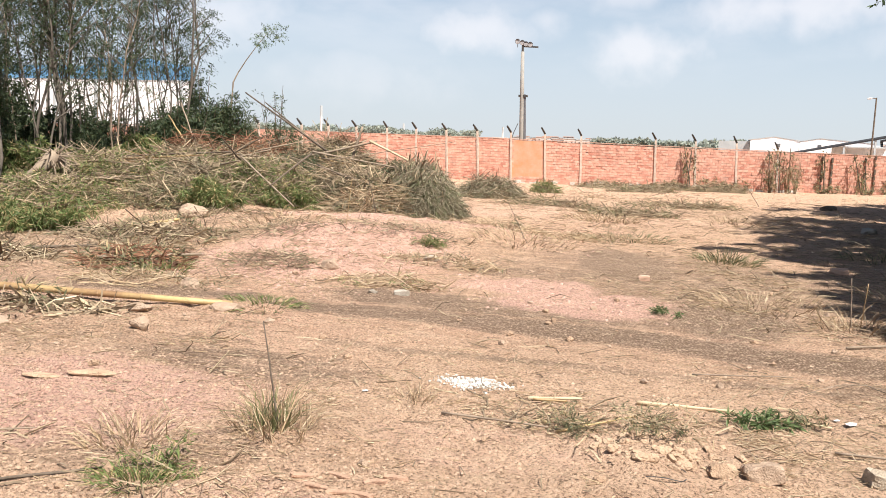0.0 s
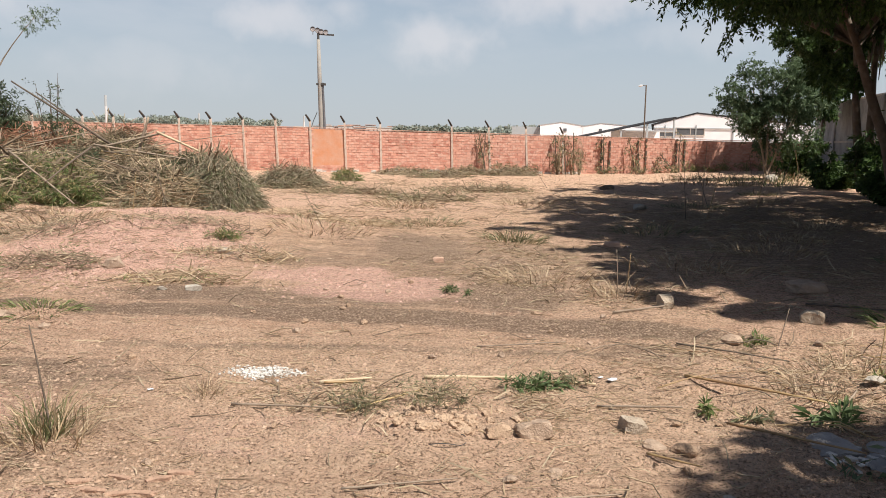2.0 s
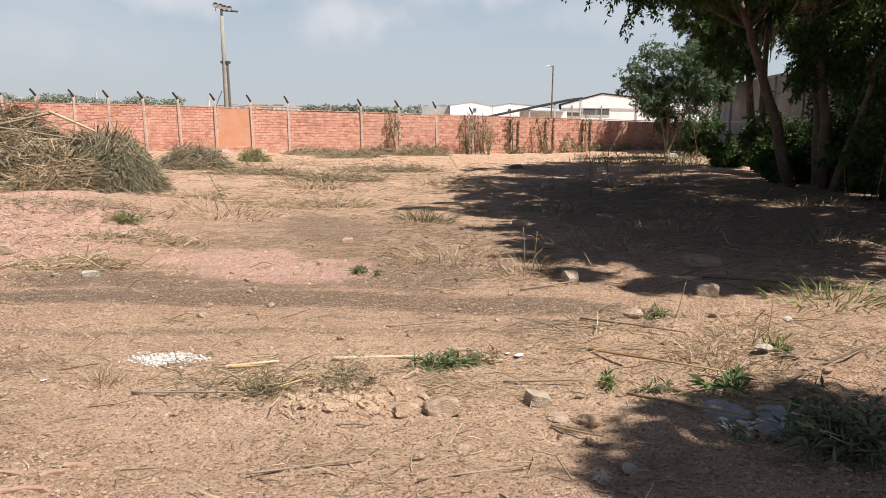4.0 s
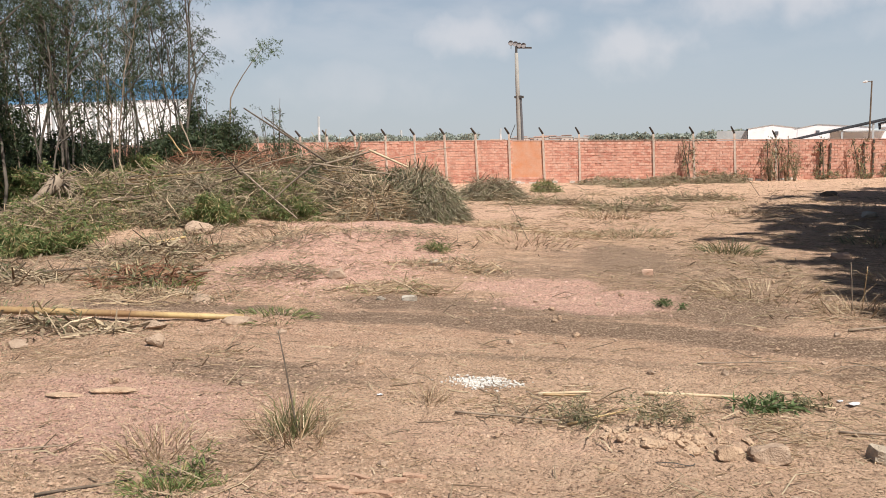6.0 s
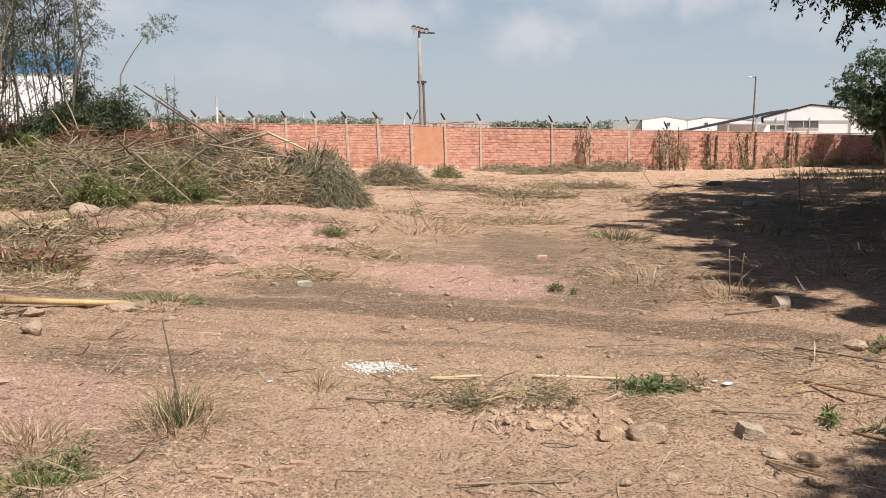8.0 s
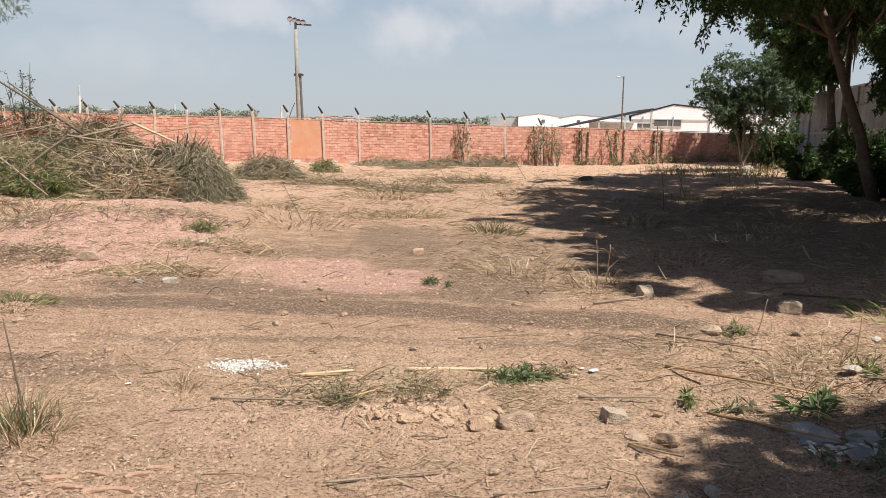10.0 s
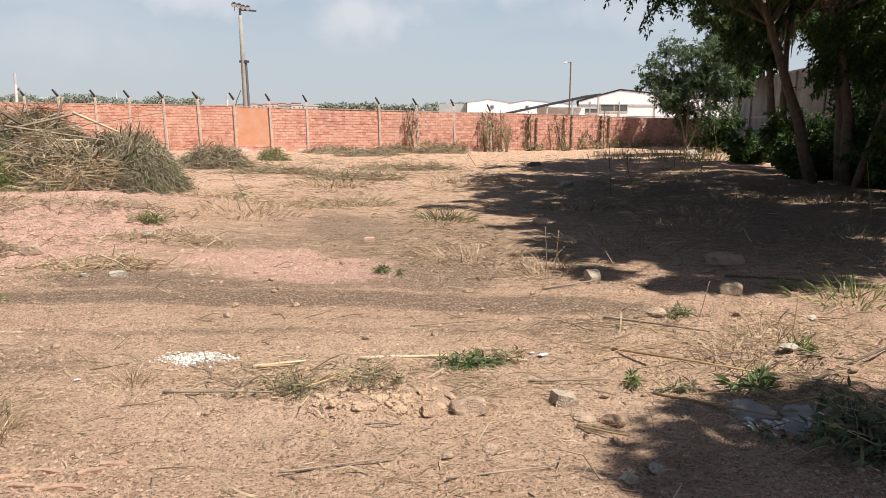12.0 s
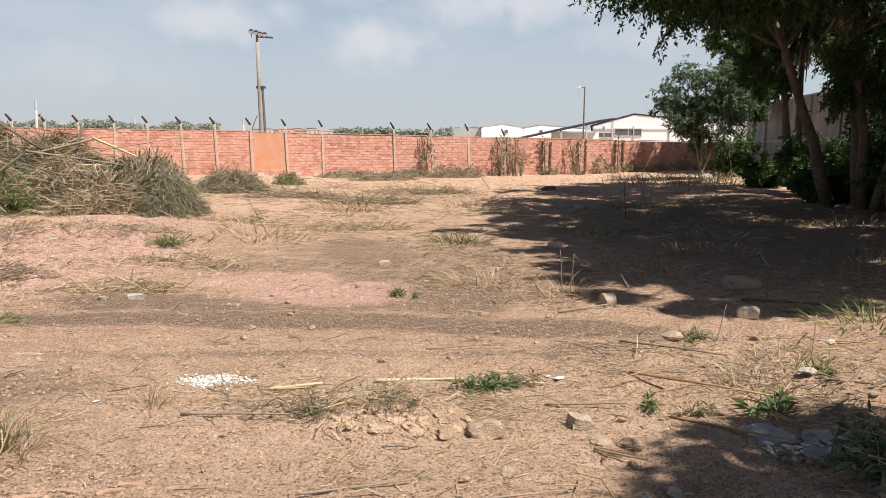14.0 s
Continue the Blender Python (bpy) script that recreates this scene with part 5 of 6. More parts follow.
def culm(name, a, b, rad, mat, label, category, group="", wob=0.012, seed=0, joints=0):
    """A pole that lies or leans from a to b, with swollen joints."""
    r = np.random.default_rng(seed)
    t = thing(name, (0, 0, 0), label, category, group)
    n = 8
    line = bend_line(a, b, n, wob, r)
    part("shaft", Form().tube(line, [rad * (1 - 0.05 * i) for i in range(n + 1)], 8), mat, t, "", "", True)
    if joints:
        for k in range(1, joints):
            f = k / joints * n
            i = min(int(f), n - 1)
            p = line[i] + (line[i + 1] - line[i]) * (f - i)
            d = (line[i + 1] - line[i]) / np.linalg.norm(line[i + 1] - line[i])
            q = rad * (1 - 0.05 * f)
            part("joint", Form().tube((p - d * 0.012, p, p + d * 0.012), (q, q * 1.12, q), 8), CULM, t)
    return t


def build_poles():
    def on(x, y, h):
        return (x, y, gz(x, y) + h)

    culm("bamboo_pole", on(-8.9, 7.0, 0.14), on(-4.3, 7.54, 0.055), 0.052, CULM, "long dry yellow-brown bamboo pole lying on the ground", "bamboo pole", "", 0.006, 1, 9)
    culm("bamboo_pole", on(-11.0, 8.1, 0.05), on(-8.6, 10.9, 0.06), 0.035, BARK, "thin brown pole lying on the ground", "pole", "poles on the ground", 0.015, 2)
    culm("bamboo_pole", on(-12.2, 10.2, 0.05), on(-8.7, 9.9, 0.05), 0.035, PALE_BARK, "thin brown pole lying on the ground", "pole", "poles on the ground", 0.015, 3)
    culm("bamboo_pole", on(-9.4, 12.7, 0.12), on(-8.8, 13.5, 0.14), 0.04, CULM, "short yellow bamboo stub on the ground", "pole", "poles on the ground", 0.01, 4)
    culm("bamboo_pole", on(-7.6, 9.6, 0.1), on(-6.4, 10.4, 0.1), 0.03, PALE_BARK, "short pale stick on the ground", "stick", "poles on the ground", 0.02, 5)
    culm("cane", on(-0.02, 5.73, 0.02), on(0.66, 5.78, 0.025), 0.016, CUT_WOOD, "peeled pale cane lying on the ground", "cane", "", 0.01, 6)
    culm("cane", on(0.86, 5.74, 0.02), on(1.28, 5.70, 0.02), 0.013, CUT_WOOD, "peeled pale cane lying on the ground", "cane", "", 0.01, 7)
    culm("split_wood", on(-0.78, 5.52, 0.02), on(-0.40, 5.60, 0.03), 0.014, CUT_WOOD, "split pale piece of wood on the ground", "wood", "", 0.02, 8)
    culm("split_wood", on(-0.74, 5.48, 0.03), on(-0.50, 5.53, 0.03), 0.011, CULM, "split pale piece of wood on the ground", "wood", "", 0.02, 9)
    culm("stick", on(-0.36, 3.72, 0.025), on(0.24, 3.85, 0.03), 0.007, PALE_BARK, "thin straight brown stick on the ground", "stick", "sticks", 0.012, 10)
    culm("stick", on(0.5, 3.62, 0.025), on(1.1, 3.8, 0.025), 0.007, PALE_BARK, "thin straight brown stick on the ground", "stick", "sticks", 0.02, 11)
    for i, (a, b, c, d, q) in enumerate(((1.2, 5.2, 1.75, 5.05, 0.009), (2.0, 5.9, 2.9, 5.2, 0.012), (2.7, 6.3, 3.7, 5.4, 0.012), (3.0, 5.4, 3.6, 6.2, 0.010), (2.0, 4.9, 2.6, 4.3, 0.010), (3.3, 5.2, 4.4, 5.9, 0.014), (-1.3, 5.05, -0.55, 4.9, 0.009), (-0.5, 4.92, 0.0, 5.2, 0.009), (2.2, 6.9, 3.0, 6.4, 0.009), (0.4, 6.7, 1.2, 6.75, 0.007), (1.35, 4.35, 1.6, 4.1, 0.008), (-3.2, 3.2, -2.5, 3.7, 0.009), (-4.3, 3.5, -3.6, 3.9, 0.008), (3.6, 7.2, 4.6, 6.8, 0.010), (4.2, 8.9, 5.5, 8.2, 0.012), (1.9, 8.3, 2.5, 8.5, 0.014))):
        culm("stick", on(a, b, 0.015), on(c, d, 0.05), q, (PALE_BARK, CULM, BARK)[i % 3], "dry crooked stick on the ground", "stick", "sticks", 0.03, 30 + i)
    # long thin twigs that arch over the rough earth
    r = random.Random(19)
    for i in range(22):
        x, y = r.uniform(1.7, 4.6), r.uniform(4.6, 7.4)
        a, ln, q = r.uniform(-0.9, 0.9) + (math.pi if r.random() < 0.4 else 0), r.uniform(0.35, 1.15), r.uniform(0.003, 0.008)
        sway, rise = r.uniform(-0.2, 0.2), r.uniform(0.01, 0.10)
        pts = []
        for k in range(8):
            f = k / 7
            px, py = x + ln * f * math.cos(a) - sway * 4 * f * (1 - f) * ln * math.sin(a), y + ln * f * math.sin(a) * 0.7 + sway * 4 * f * (1 - f) * ln
            pts.append((px, py, gz(px, py) + 0.012 + rise * 4 * f * (1 - f)))
        single("arched_twig", Form().tube(pts, [q * (1 - 0.08 * k) for k in range(8)], 6), (PALE_BARK, BARK, CULM)[i % 3], (0, 0, 0), "thin curved dry twig lying on rough earth", "twig", "arched twigs", "", True)
    # loose culms piled across the heaps
    r = random.Random(9)
    for i in range(46):
        x, y = r.uniform(-15.4, -8.2), r.uniform(18.8, 22.6)
        z = 0.55 + 0.5 * math.exp(-((x + 9.3) / 2.2) ** 2) + r.uniform(0, 0.35)
        ln, a = r.uniform(0.9, 3.4), radians(r.gauss(0, 48))
        dz = r.gauss(0.02, 0.28)
        b = (x + ln * math.cos(a), y + ln * math.sin(a) * 0.6, z + dz * ln * 0.6)
        culm("bamboo_cane", (x, y, gz(x, y) + z), (b[0], b[1], gz(b[0], b[1]) + b[2]), r.uniform(0.012, 0.032), r.choice((CULM, PALE_BARK, PALE_BARK, BARK, CUT_WOOD)), "dry cut cane lying across the brush heap", "cane", "canes on the heap", 0.02, 60 + i)
    culm("dead_branch", (-9.0, 21.2, 1.6), (-11.5, 21.0, 3.2), 0.035, BARK, "dark bare branch sticking out of the heap", "branch", "", 0.01, 101)
    culm("dead_branch", (-9.1, 21.3, 1.6), (-11.0, 21.2, 2.95), 0.028, BARK, "dark bare branch sticking out of the heap", "branch", "", 0.01, 102)
    culm("dead_branch", (-8.4, 21.3, 1.2), (-8.05, 21.3, 2.35), 0.05, PALE_BARK, "broken pale branch sticking out of the heap", "branch", "", 0.04, 103)
    culm("dead_branch", (-9.8, 21.0, 1.4), (-7.6, 21.2, 1.95), 0.04, PALE_BARK, "broken pale branch sticking out of the heap", "branch", "", 0.03, 104)
    culm("dead_branch", (-7.75, 21.1, 1.95), (-6.0, 21.0, 1.2), 0.035, CUT_WOOD, "peeled pale branch slanting down over the heap", "branch", "", 0.015, 105)
    culm("dead_branch", (-7.6, 20.6, 0.6), (-7.55, 20.6, 1.25), 0.055, CUT_WOOD, "sawn upright stub in the heap", "stub", "", 0.01, 106)
    for i, (a, b) in enumerate((((-18.6, 21, 1.6), (-12.6, 20.4, 0.9)), ((-17.5, 19.8, 1.3), (-13.2, 20.6, 1.0)), ((-16.2, 17.2, 0.5), (-12.6, 19.4, 0.9)), ((-16.0, 24, 2.6), (-13.0, 21.0, 1.0)), ((-15.2, 23.5, 3.0), (-12.6, 20.6, 1.0)), ((-14.6, 19.2, 0.9), (-11.4, 18.8, 0.7)), ((-17.5, 18.8, 1.2), (-13.8, 18.4, 0.7)))):
        culm("leaning_cane", a, b, 0.024, (PALE_BARK, CULM)[i % 2], "long bare cane slanting over the heap", "cane", "canes on the heap", 0.02, 110 + i)
    # uprooted stump
    t = thing("root_stump", (-15.3, 17.6, gz(-15.3, 17.6)), "uprooted brown stump with a tangle of roots", "stump")
    part("bole", Form().tube(((-0.55, -0.5, 0.05), (-0.2, -0.2, 0.5), (0.15, 0.1, 1.0)), (0.17, 0.16, 0.2), 9), PALE_BARK, t, "", "", True)
    q = np.random.default_rng(5)
    f = Form()
    for _ in range(46):
        d = unit(q.normal(size=3) + np.array([0.2, 0, 0.0])) * q.uniform(0.25, 0.75)
        f.tube(bend_line((0.15, 0.1, 0.95), np.array([0.15, 0.1, 0.95]) + d + np.array([0, 0, -0.15]), 5, 0.28, q), (0.03, 0.024, 0.018, 0.013, 0.009, 0.005), 5, False)
    part("root_mass", f, PALE_BARK, t, "tangle of bare roots", "stuff")
    # dry upright stalks that stand alone
    for i, (x, y, h, dx) in enumerate(((6.1, 19.4, 1.9, 0.1), (6.35, 19.7, 1.6, 0.35), (5.9, 19.9, 1.3, -0.1), (-4.95, 12.7, 1.0, 0.35), (-5.15, 12.9, 0.9, 0.1), (-2.15, 14.2, 0.7, -0.4), (2.15, 9.3, 0.55, -0.03), (2.25, 9.35, 0.5, 0.05), (4.0, 34, 0.9, -0.6), (3.1, 6.9, 0.35, 0.08), (3.7, 6.3, 0.4, 0.02), (14.6, 37.2, 1.5, -0.5), (15.1, 37.6, 1.8, -0.7), (15.8, 37.0, 1.6, -0.3), (16.3, 37.8, 1.9, -0.6), (16.9, 37.2, 1.5, 0.3), (12.2, 34.0, 1.7, 0.3), (11.4, 30.5, 1.6, -0.3), (10.2, 25.5, 1.5, 0.5), (8.4, 22.0, 1.7, 0.25), (7.9, 24.6, 1.4, -0.5), (9.6, 14, 1.4, 0.2), (9.3, 14.2, 1.1, -0.2), (-6.0, 16.9, 0.9, -0.25))):
        culm("dry_stalk", on(x, y, -0.03), on(x + dx, y, h), 0.006 if y < 16 else 0.011, (PALE_BARK, CULM, BARK)[i % 3], "bare dry stalk standing upright", "stalk", "dry stalks", 0.03, 140 + i)


build_poles()

# ---- plants against the far wall ----


def build_wall_weeds():
    r = random.Random(31)
    for i, x in enumerate((0.9, 2.6, 4.0, 4.7, 6.2, 6.9, 7.4, 8.8, 9.5, 10.9, 12.3, 13.3, 14.6, 15.6, 16.6, 17.8, 18.9)):
        y = wall_y(x) - r.uniform(0.5, 1.6)
        tall = i in (4, 5, 6)
        h = r.uniform(0.5, 0.9) if not tall else 2.3
        bush("wall_weed", (x, y, gz(x, y)), (0.75 if not tall else 0.4, 0.4, h), 46, 9, LEAF_DRY if i < 12 else LEAF_FRESH, 0.16, 0.03, "dry brown weed against the brick wall", "weed", 600 + i, 14, 0.6, "weeds by the wall", RED_TWIG if i % 2 else TWIG)
    # climbers that reach the top of the wall
    for i, (x, h, lean) in enumerate(((1.35, 2.45, 0.5), (1.75, 2.3, -0.1), (6.1, 2.4, 0.05), (6.6, 2.3, 0.1), (7.2, 2.5, 0.0), (10.5, 2.2, 0.55), (11.15, 2.1, 0.1), (9.0, 2.2, 0.1), (12.6, 1.2, 0.9), (13.7, 2.3, 0.05))):
        y = wall_y(x) - 0.25
        t = thing("dead_climber", (x, y, gz(x, y)), "dead brown climber clinging to the brick wall", "climber", "climbers on the wall")
        q = np.random.default_rng(650 + i)
        line = bend_line((lean, -0.2, -0.05), (0, 0, h), 6, 0.05, q)
        part("stem", Form().tube(line, [0.045 - 0.004 * k for k in range(7)], 5), BARK, t)
        st = np.array([line[k] for k in q.integers(2, 7, 18)]) + q.normal(size=(18, 3)) * (0.16, 0.05, 0.12)
        part("foliage", Form().quads(sprays(st, unit(q.normal(size=(18, 3)) + (0, 0, -0.6)), 10, 0.35, 0.15, 0.05, q, 0.6)), LEAF_DRY, t)


build_wall_weeds()

# ---- plants near by ----


def tuft(name, x, y, rad, h, blades, mat, label, seed, width=0.012, lean=0.8, category="grass tuft", group=""):
    """Grass: narrow blades that fan out from the foot."""
    r = np.random.default_rng(seed)
    a, q = r.uniform(0, 2 * math.pi, blades), np.sqrt(r.random(blades))
    bx, by = rad * q * np.cos(a), rad * q * np.sin(a)
    base = np.stack([bx, by, ground_z(x + bx, y + by) - gz(x, y) - 0.01], -1)
    out = np.stack([np.cos(a), np.sin(a), 0 * a], -1) * q[:, None]
    w = unit(out * lean + r.normal(size=(blades, 3)) * (0.45, 0.45, 0.1) + np.array([0, 0, 1.0]))
    ln = h * r.uniform(0.4, 1.1, blades)
    side = unit(np.cross(w, r.normal(size=(blades, 3)))) * (width * r.uniform(0.6, 1.3, blades))[:, None] / 2
    mid = base + w * ln[:, None] * 0.55
    tip = base + w * ln[:, None] + np.stack([out[:, 0] * 0.35, out[:, 1] * 0.35, -0.25 * q], -1) * ln[:, None]
    f = Form().quads(np.stack([base - side, base + side, mid + side * 0.8, mid - side * 0.8], 1))
    f.quads(np.stack([mid - side * 0.8, mid + side * 0.8, tip + side * 0.1, tip - side * 0.1], 1))
    t = thing(name, (x, y, gz(x, y)), label, category, group)
    part("blade_mass", f, mat, t, "", "stuff")
    return t


def frond_pile(x, y, rad, n, mat, label, seed, leaf=0.09, wide=0.016):
    r = np.random.default_rng(seed)
    x, y = footing(x, y)
    t = thing("leaf_clump", (x, y, gz(x, y)), label, "leaves", "leafy sprigs on the ground")
    a = r.uniform(0, 2 * math.pi, n)
    st = np.stack([r.normal(size=n) * rad * 0.45, r.normal(size=n) * rad * 0.3, np.abs(r.normal(size=n)) * rad * 0.22 + 0.01], -1)
    w = unit(np.stack([np.cos(a), np.sin(a), np.full(n, 0.35)], -1))
    part("foliage", Form().quads(sprays(st, w, 22, rad * 0.9, leaf, wide, r, 0.25)), mat, t)
    f = strand_form(Form(), st, w, np.full(n, rad * 0.85), np.full(n, 0.004), r, 0.04)
    part("stalk_mass", f, TWIG, t, "", "stuff")
    return t


def build_near_plants():
    # weed with dry stalks
    tuft("weed_tuft", -2.25, 4.4, 0.13, 0.42, 130, WEED, "wispy green and straw weed tuft", 701, 0.007, 0.25)
    tuft("weed_tuft", -2.2, 4.35, 0.24, 0.42, 130, STRAW, "wispy tuft of dry weeds", 702, 0.007, 0.5)
    culm("dry_stalk", (-2.2, 4.4, gz(-2.2, 4.4)), (-2.36, 4.5, 0.66), 0.007, BARK, "bare dry stalk standing upright", "stalk", "dry stalks", 0.03, 703)
    tuft("weed_tuft", -3.0, 4.0, 0.26, 0.24, 170, STRAW, "withered straw-coloured weed tuft on bare earth", 705, 0.007, 1.0)
    tuft("grass_tuft", -2.55, 3.45, 0.22, 0.13, 300, LEAF_FRESH, "bright green tuft of low leaves", 706, 0.008, 1.2)
    frond_pile(-2.45, 3.5, 0.22, 20, LEAF_FRESH, "bright green leafy sprigs on earth", 707, 0.05, 0.011)
    tuft("weed_tuft", -1.55, 5.25, 0.12, 0.22, 60, STRAW, "withered straw-coloured weed tuft on bare earth", 708, 0.006, 0.8)
    frond_pile(0.80, 5.58, 0.13, 16, LEAF_FERN, "fresh deep green leafy sprig on the ground", 710)
    frond_pile(2.72, 4.92, 0.14, 6, LEAF_FERN, "fresh deep green leafy sprig on the ground", 711, 0.14, 0.03)
    frond_pile(1.92, 5.05, 0.08, 4, LEAF_FRESH, "small green leafy sprig on the ground", 712)
    frond_pile(3.0, 3.9, 0.40, 46, LEAF_DEEP, "dark green leafy boughs on the ground", 713, 0.10, 0.03)
    frond_pile(2.2, 4.95, 0.12, 4, LEAF_DRY, "withered sprig on the ground", 714)
    frond_pile(0.15, 9.3, 0.12, 6, LEAF_FERN, "small dark green sprig on the ground", 715)
    frond_pile(-0.45, 5.05, 0.20, 26, LEAF_DRY, "grey-green withered sprig on the ground", 716, 0.05, 0.008)
    frond_pile(0.1, 5.25, 0.24, 30, LEAF_DRY, "grey-brown withered sprig on the ground", 717, 0.05, 0.007)
    frond_pile(-3.75, 13.5, 0.25, 20, LEAF_FRESH, "small green sprig on the ground", 718)
    frond_pile(1.05, 5.75, 0.12, 12, LEAF_DRY, "brown withered sprig on the ground", 719, 0.05, 0.01)
    frond_pile(2.95, 7.0, 0.13, 7, LEAF_FRESH, "small green sprig on the ground", 720)
    frond_pile(3.55, 5.9, 0.12, 12, LEAF_FRESH, "small green sprig on the ground", 721)
    tuft("reed_clump", 5.2, 7.9, 0.7, 0.35, 240, LEAF_FRESH, "flattened green reeds in the shade", 722, 0.014, 2.0)
    tuft("reed_clump", -4.1, 7.85, 0.45, 0.16, 200, LEAF_FRESH, "flattened green reeds at the end of the pole", 723, 0.012, 2.4)
    tuft("weed_tuft", 1.27, 14.7, 0.55, 0.35, 220, LEAF_DRY, "dark withered clump of weeds", 724, 0.016, 1.2)
    tuft("weed_tuft", -2.3, 14.4, 0.9, 0.22, 240, STRAW, "straw-coloured weeds flattened on bare earth", 725, 0.016, 1.6)
    tuft("weed_tuft", -1.3, 22.4, 1.1, 0.3, 280, STRAW, "straw-coloured weeds flattened on bare earth", 726, 0.02, 1.4)
    tuft("weed_tuft", 1.4, 10.3, 0.8, 0.35, 160, STRAW, "straw-coloured weeds flattened on bare earth", 727, 0.009, 1.8)
    tuft("weed_tuft", 2.1, 9.2, 0.35, 0.42, 90, STRAW, "straw-coloured weed tuft on bare earth", 728, 0.008, 0.8)
    tuft("weed_tuft", 3.4, 6.0, 0.5, 0.28, 120, STRAW, "straw-coloured weed tuft on bare earth", 729, 0.007, 1.2)
    tuft("weed_tuft", 2.9, 5.6, 0.3, 0.30, 60, STRAW, "straw-coloured weed tuft on bare earth", 730, 0.007, 0.8)
    tuft("weed_tuft", -7.6, 7.5, 0.8, 0.16, 240, LEAF_DRY, "dull green weeds flattened on earth", 731, 0.012, 1.8)
    tuft("weed_tuft", -8.6, 6.6, 0.6, 0.14, 260, LEAF_FRESH, "green weeds growing beside the pole", 732, 0.012, 1.2)
    tuft("weed_tuft", -6.6, 9.5, 0.5, 0.3, 160, LEAF_FRESH, "green weeds among dry twigs", 733, 0.012, 1.2)
    for i, (x, y) in enumerate(((11.2, 40.5), (12.4, 42.0), (13.4, 39.4), (14.2, 41.6), (15.0, 38.0), (16.2, 40.6), (17.2, 42.2), (16.6, 37.2), (13.0, 36.4), (11.6, 37.8), (14.4, 35.0), (18.4, 40.4))):
        tuft("weed_tuft", x, y, 1.0, 0.62, 60, (STRAW, LEAF_FRESH, LEAF_DRY)[i % 3], "tall straw and green weeds near the wall corner", 770 + i, 0.03, 0.6)
    for i, (x, y) in enumerate(((-9.8, 14.6), (-7.0, 14.2), (-3.1, 16.4), (-0.4, 18.0), (2.2, 24.0), (6.6, 15.5), (7.8, 12.4), (5.6, 13.6), (8.6, 18.5), (7.4, 24.5), (10.4, 17.5), (9.9, 26), (11.5, 30), (12.6, 36), (3.6, 11.6), (4.4, 16.8))):
        tuft("weed_tuft", x, y, 0.9, 0.26, 150, STRAW if i % 3 else LEAF_DRY, "straw-coloured weeds flattened on bare earth", 740 + i, 0.018, 1.4)


build_near_plants()

# ---- stones and rubbish ----


def rock_form(sx, sy, sz, seed, rough=0.28, boxy=0.0):
    bm = bmesh.new()
    bmesh.ops.create_icosphere(bm, subdivisions=3, radius=1.0)
    r = random.Random(seed)
    off = Vector((r.uniform(0, 50), r.uniform(0, 50), r.uniform(0, 50)))
    cuts = [(Vector((r.gauss(0, 1), r.gauss(0, 1), r.gauss(0, 1))).normalized(), r.uniform(0.55, 0.85)) for _ in range(9)]
    if boxy:
        cuts += [(Vector(d), 0.62) for d in ((1, 0, 0), (-1, 0, 0), (0, 1, 0), (0, -1, 0), (0, 0, 1), (0, 0, -1))]
    vs = []
    for v in bm.verts:
        p = v.co.copy()
        for d, k in cuts:
            q = p.dot(d)
            if q > k:
                p -= d * (q - k)
        p *= 1 + rough * 0.55 * noise.noise(v.co * 1.6 + off) + rough * 0.3 * noise.noise(v.co * 4 + off) + rough * 0.2 * noise.noise(v.co * 9 + off)
        vs.append((p.x * sx, p.y * sy, p.z * sz))
    f = Form().add(vs, [tuple(v.index for v in face.verts) for face in bm.faces])
    bm.free()
    return f


def stone(x, y, sx, sy, sz, mat, label, category, seed, name="stone", boxy=0.0, turn=0.0, tilt=0.0, sink=0.35, group="loose stones"):
    x, y = footing(x, y)
    f = rock_form(sx, sy, sz, seed, 0.18 if boxy else 0.3, boxy)
    return single(name, f, mat, pose(x, y, gz(x, y) + sz * (0.62 if boxy else 0.75) - sz * sink, tilt, tilt * 0.5, turn), label, category, group)


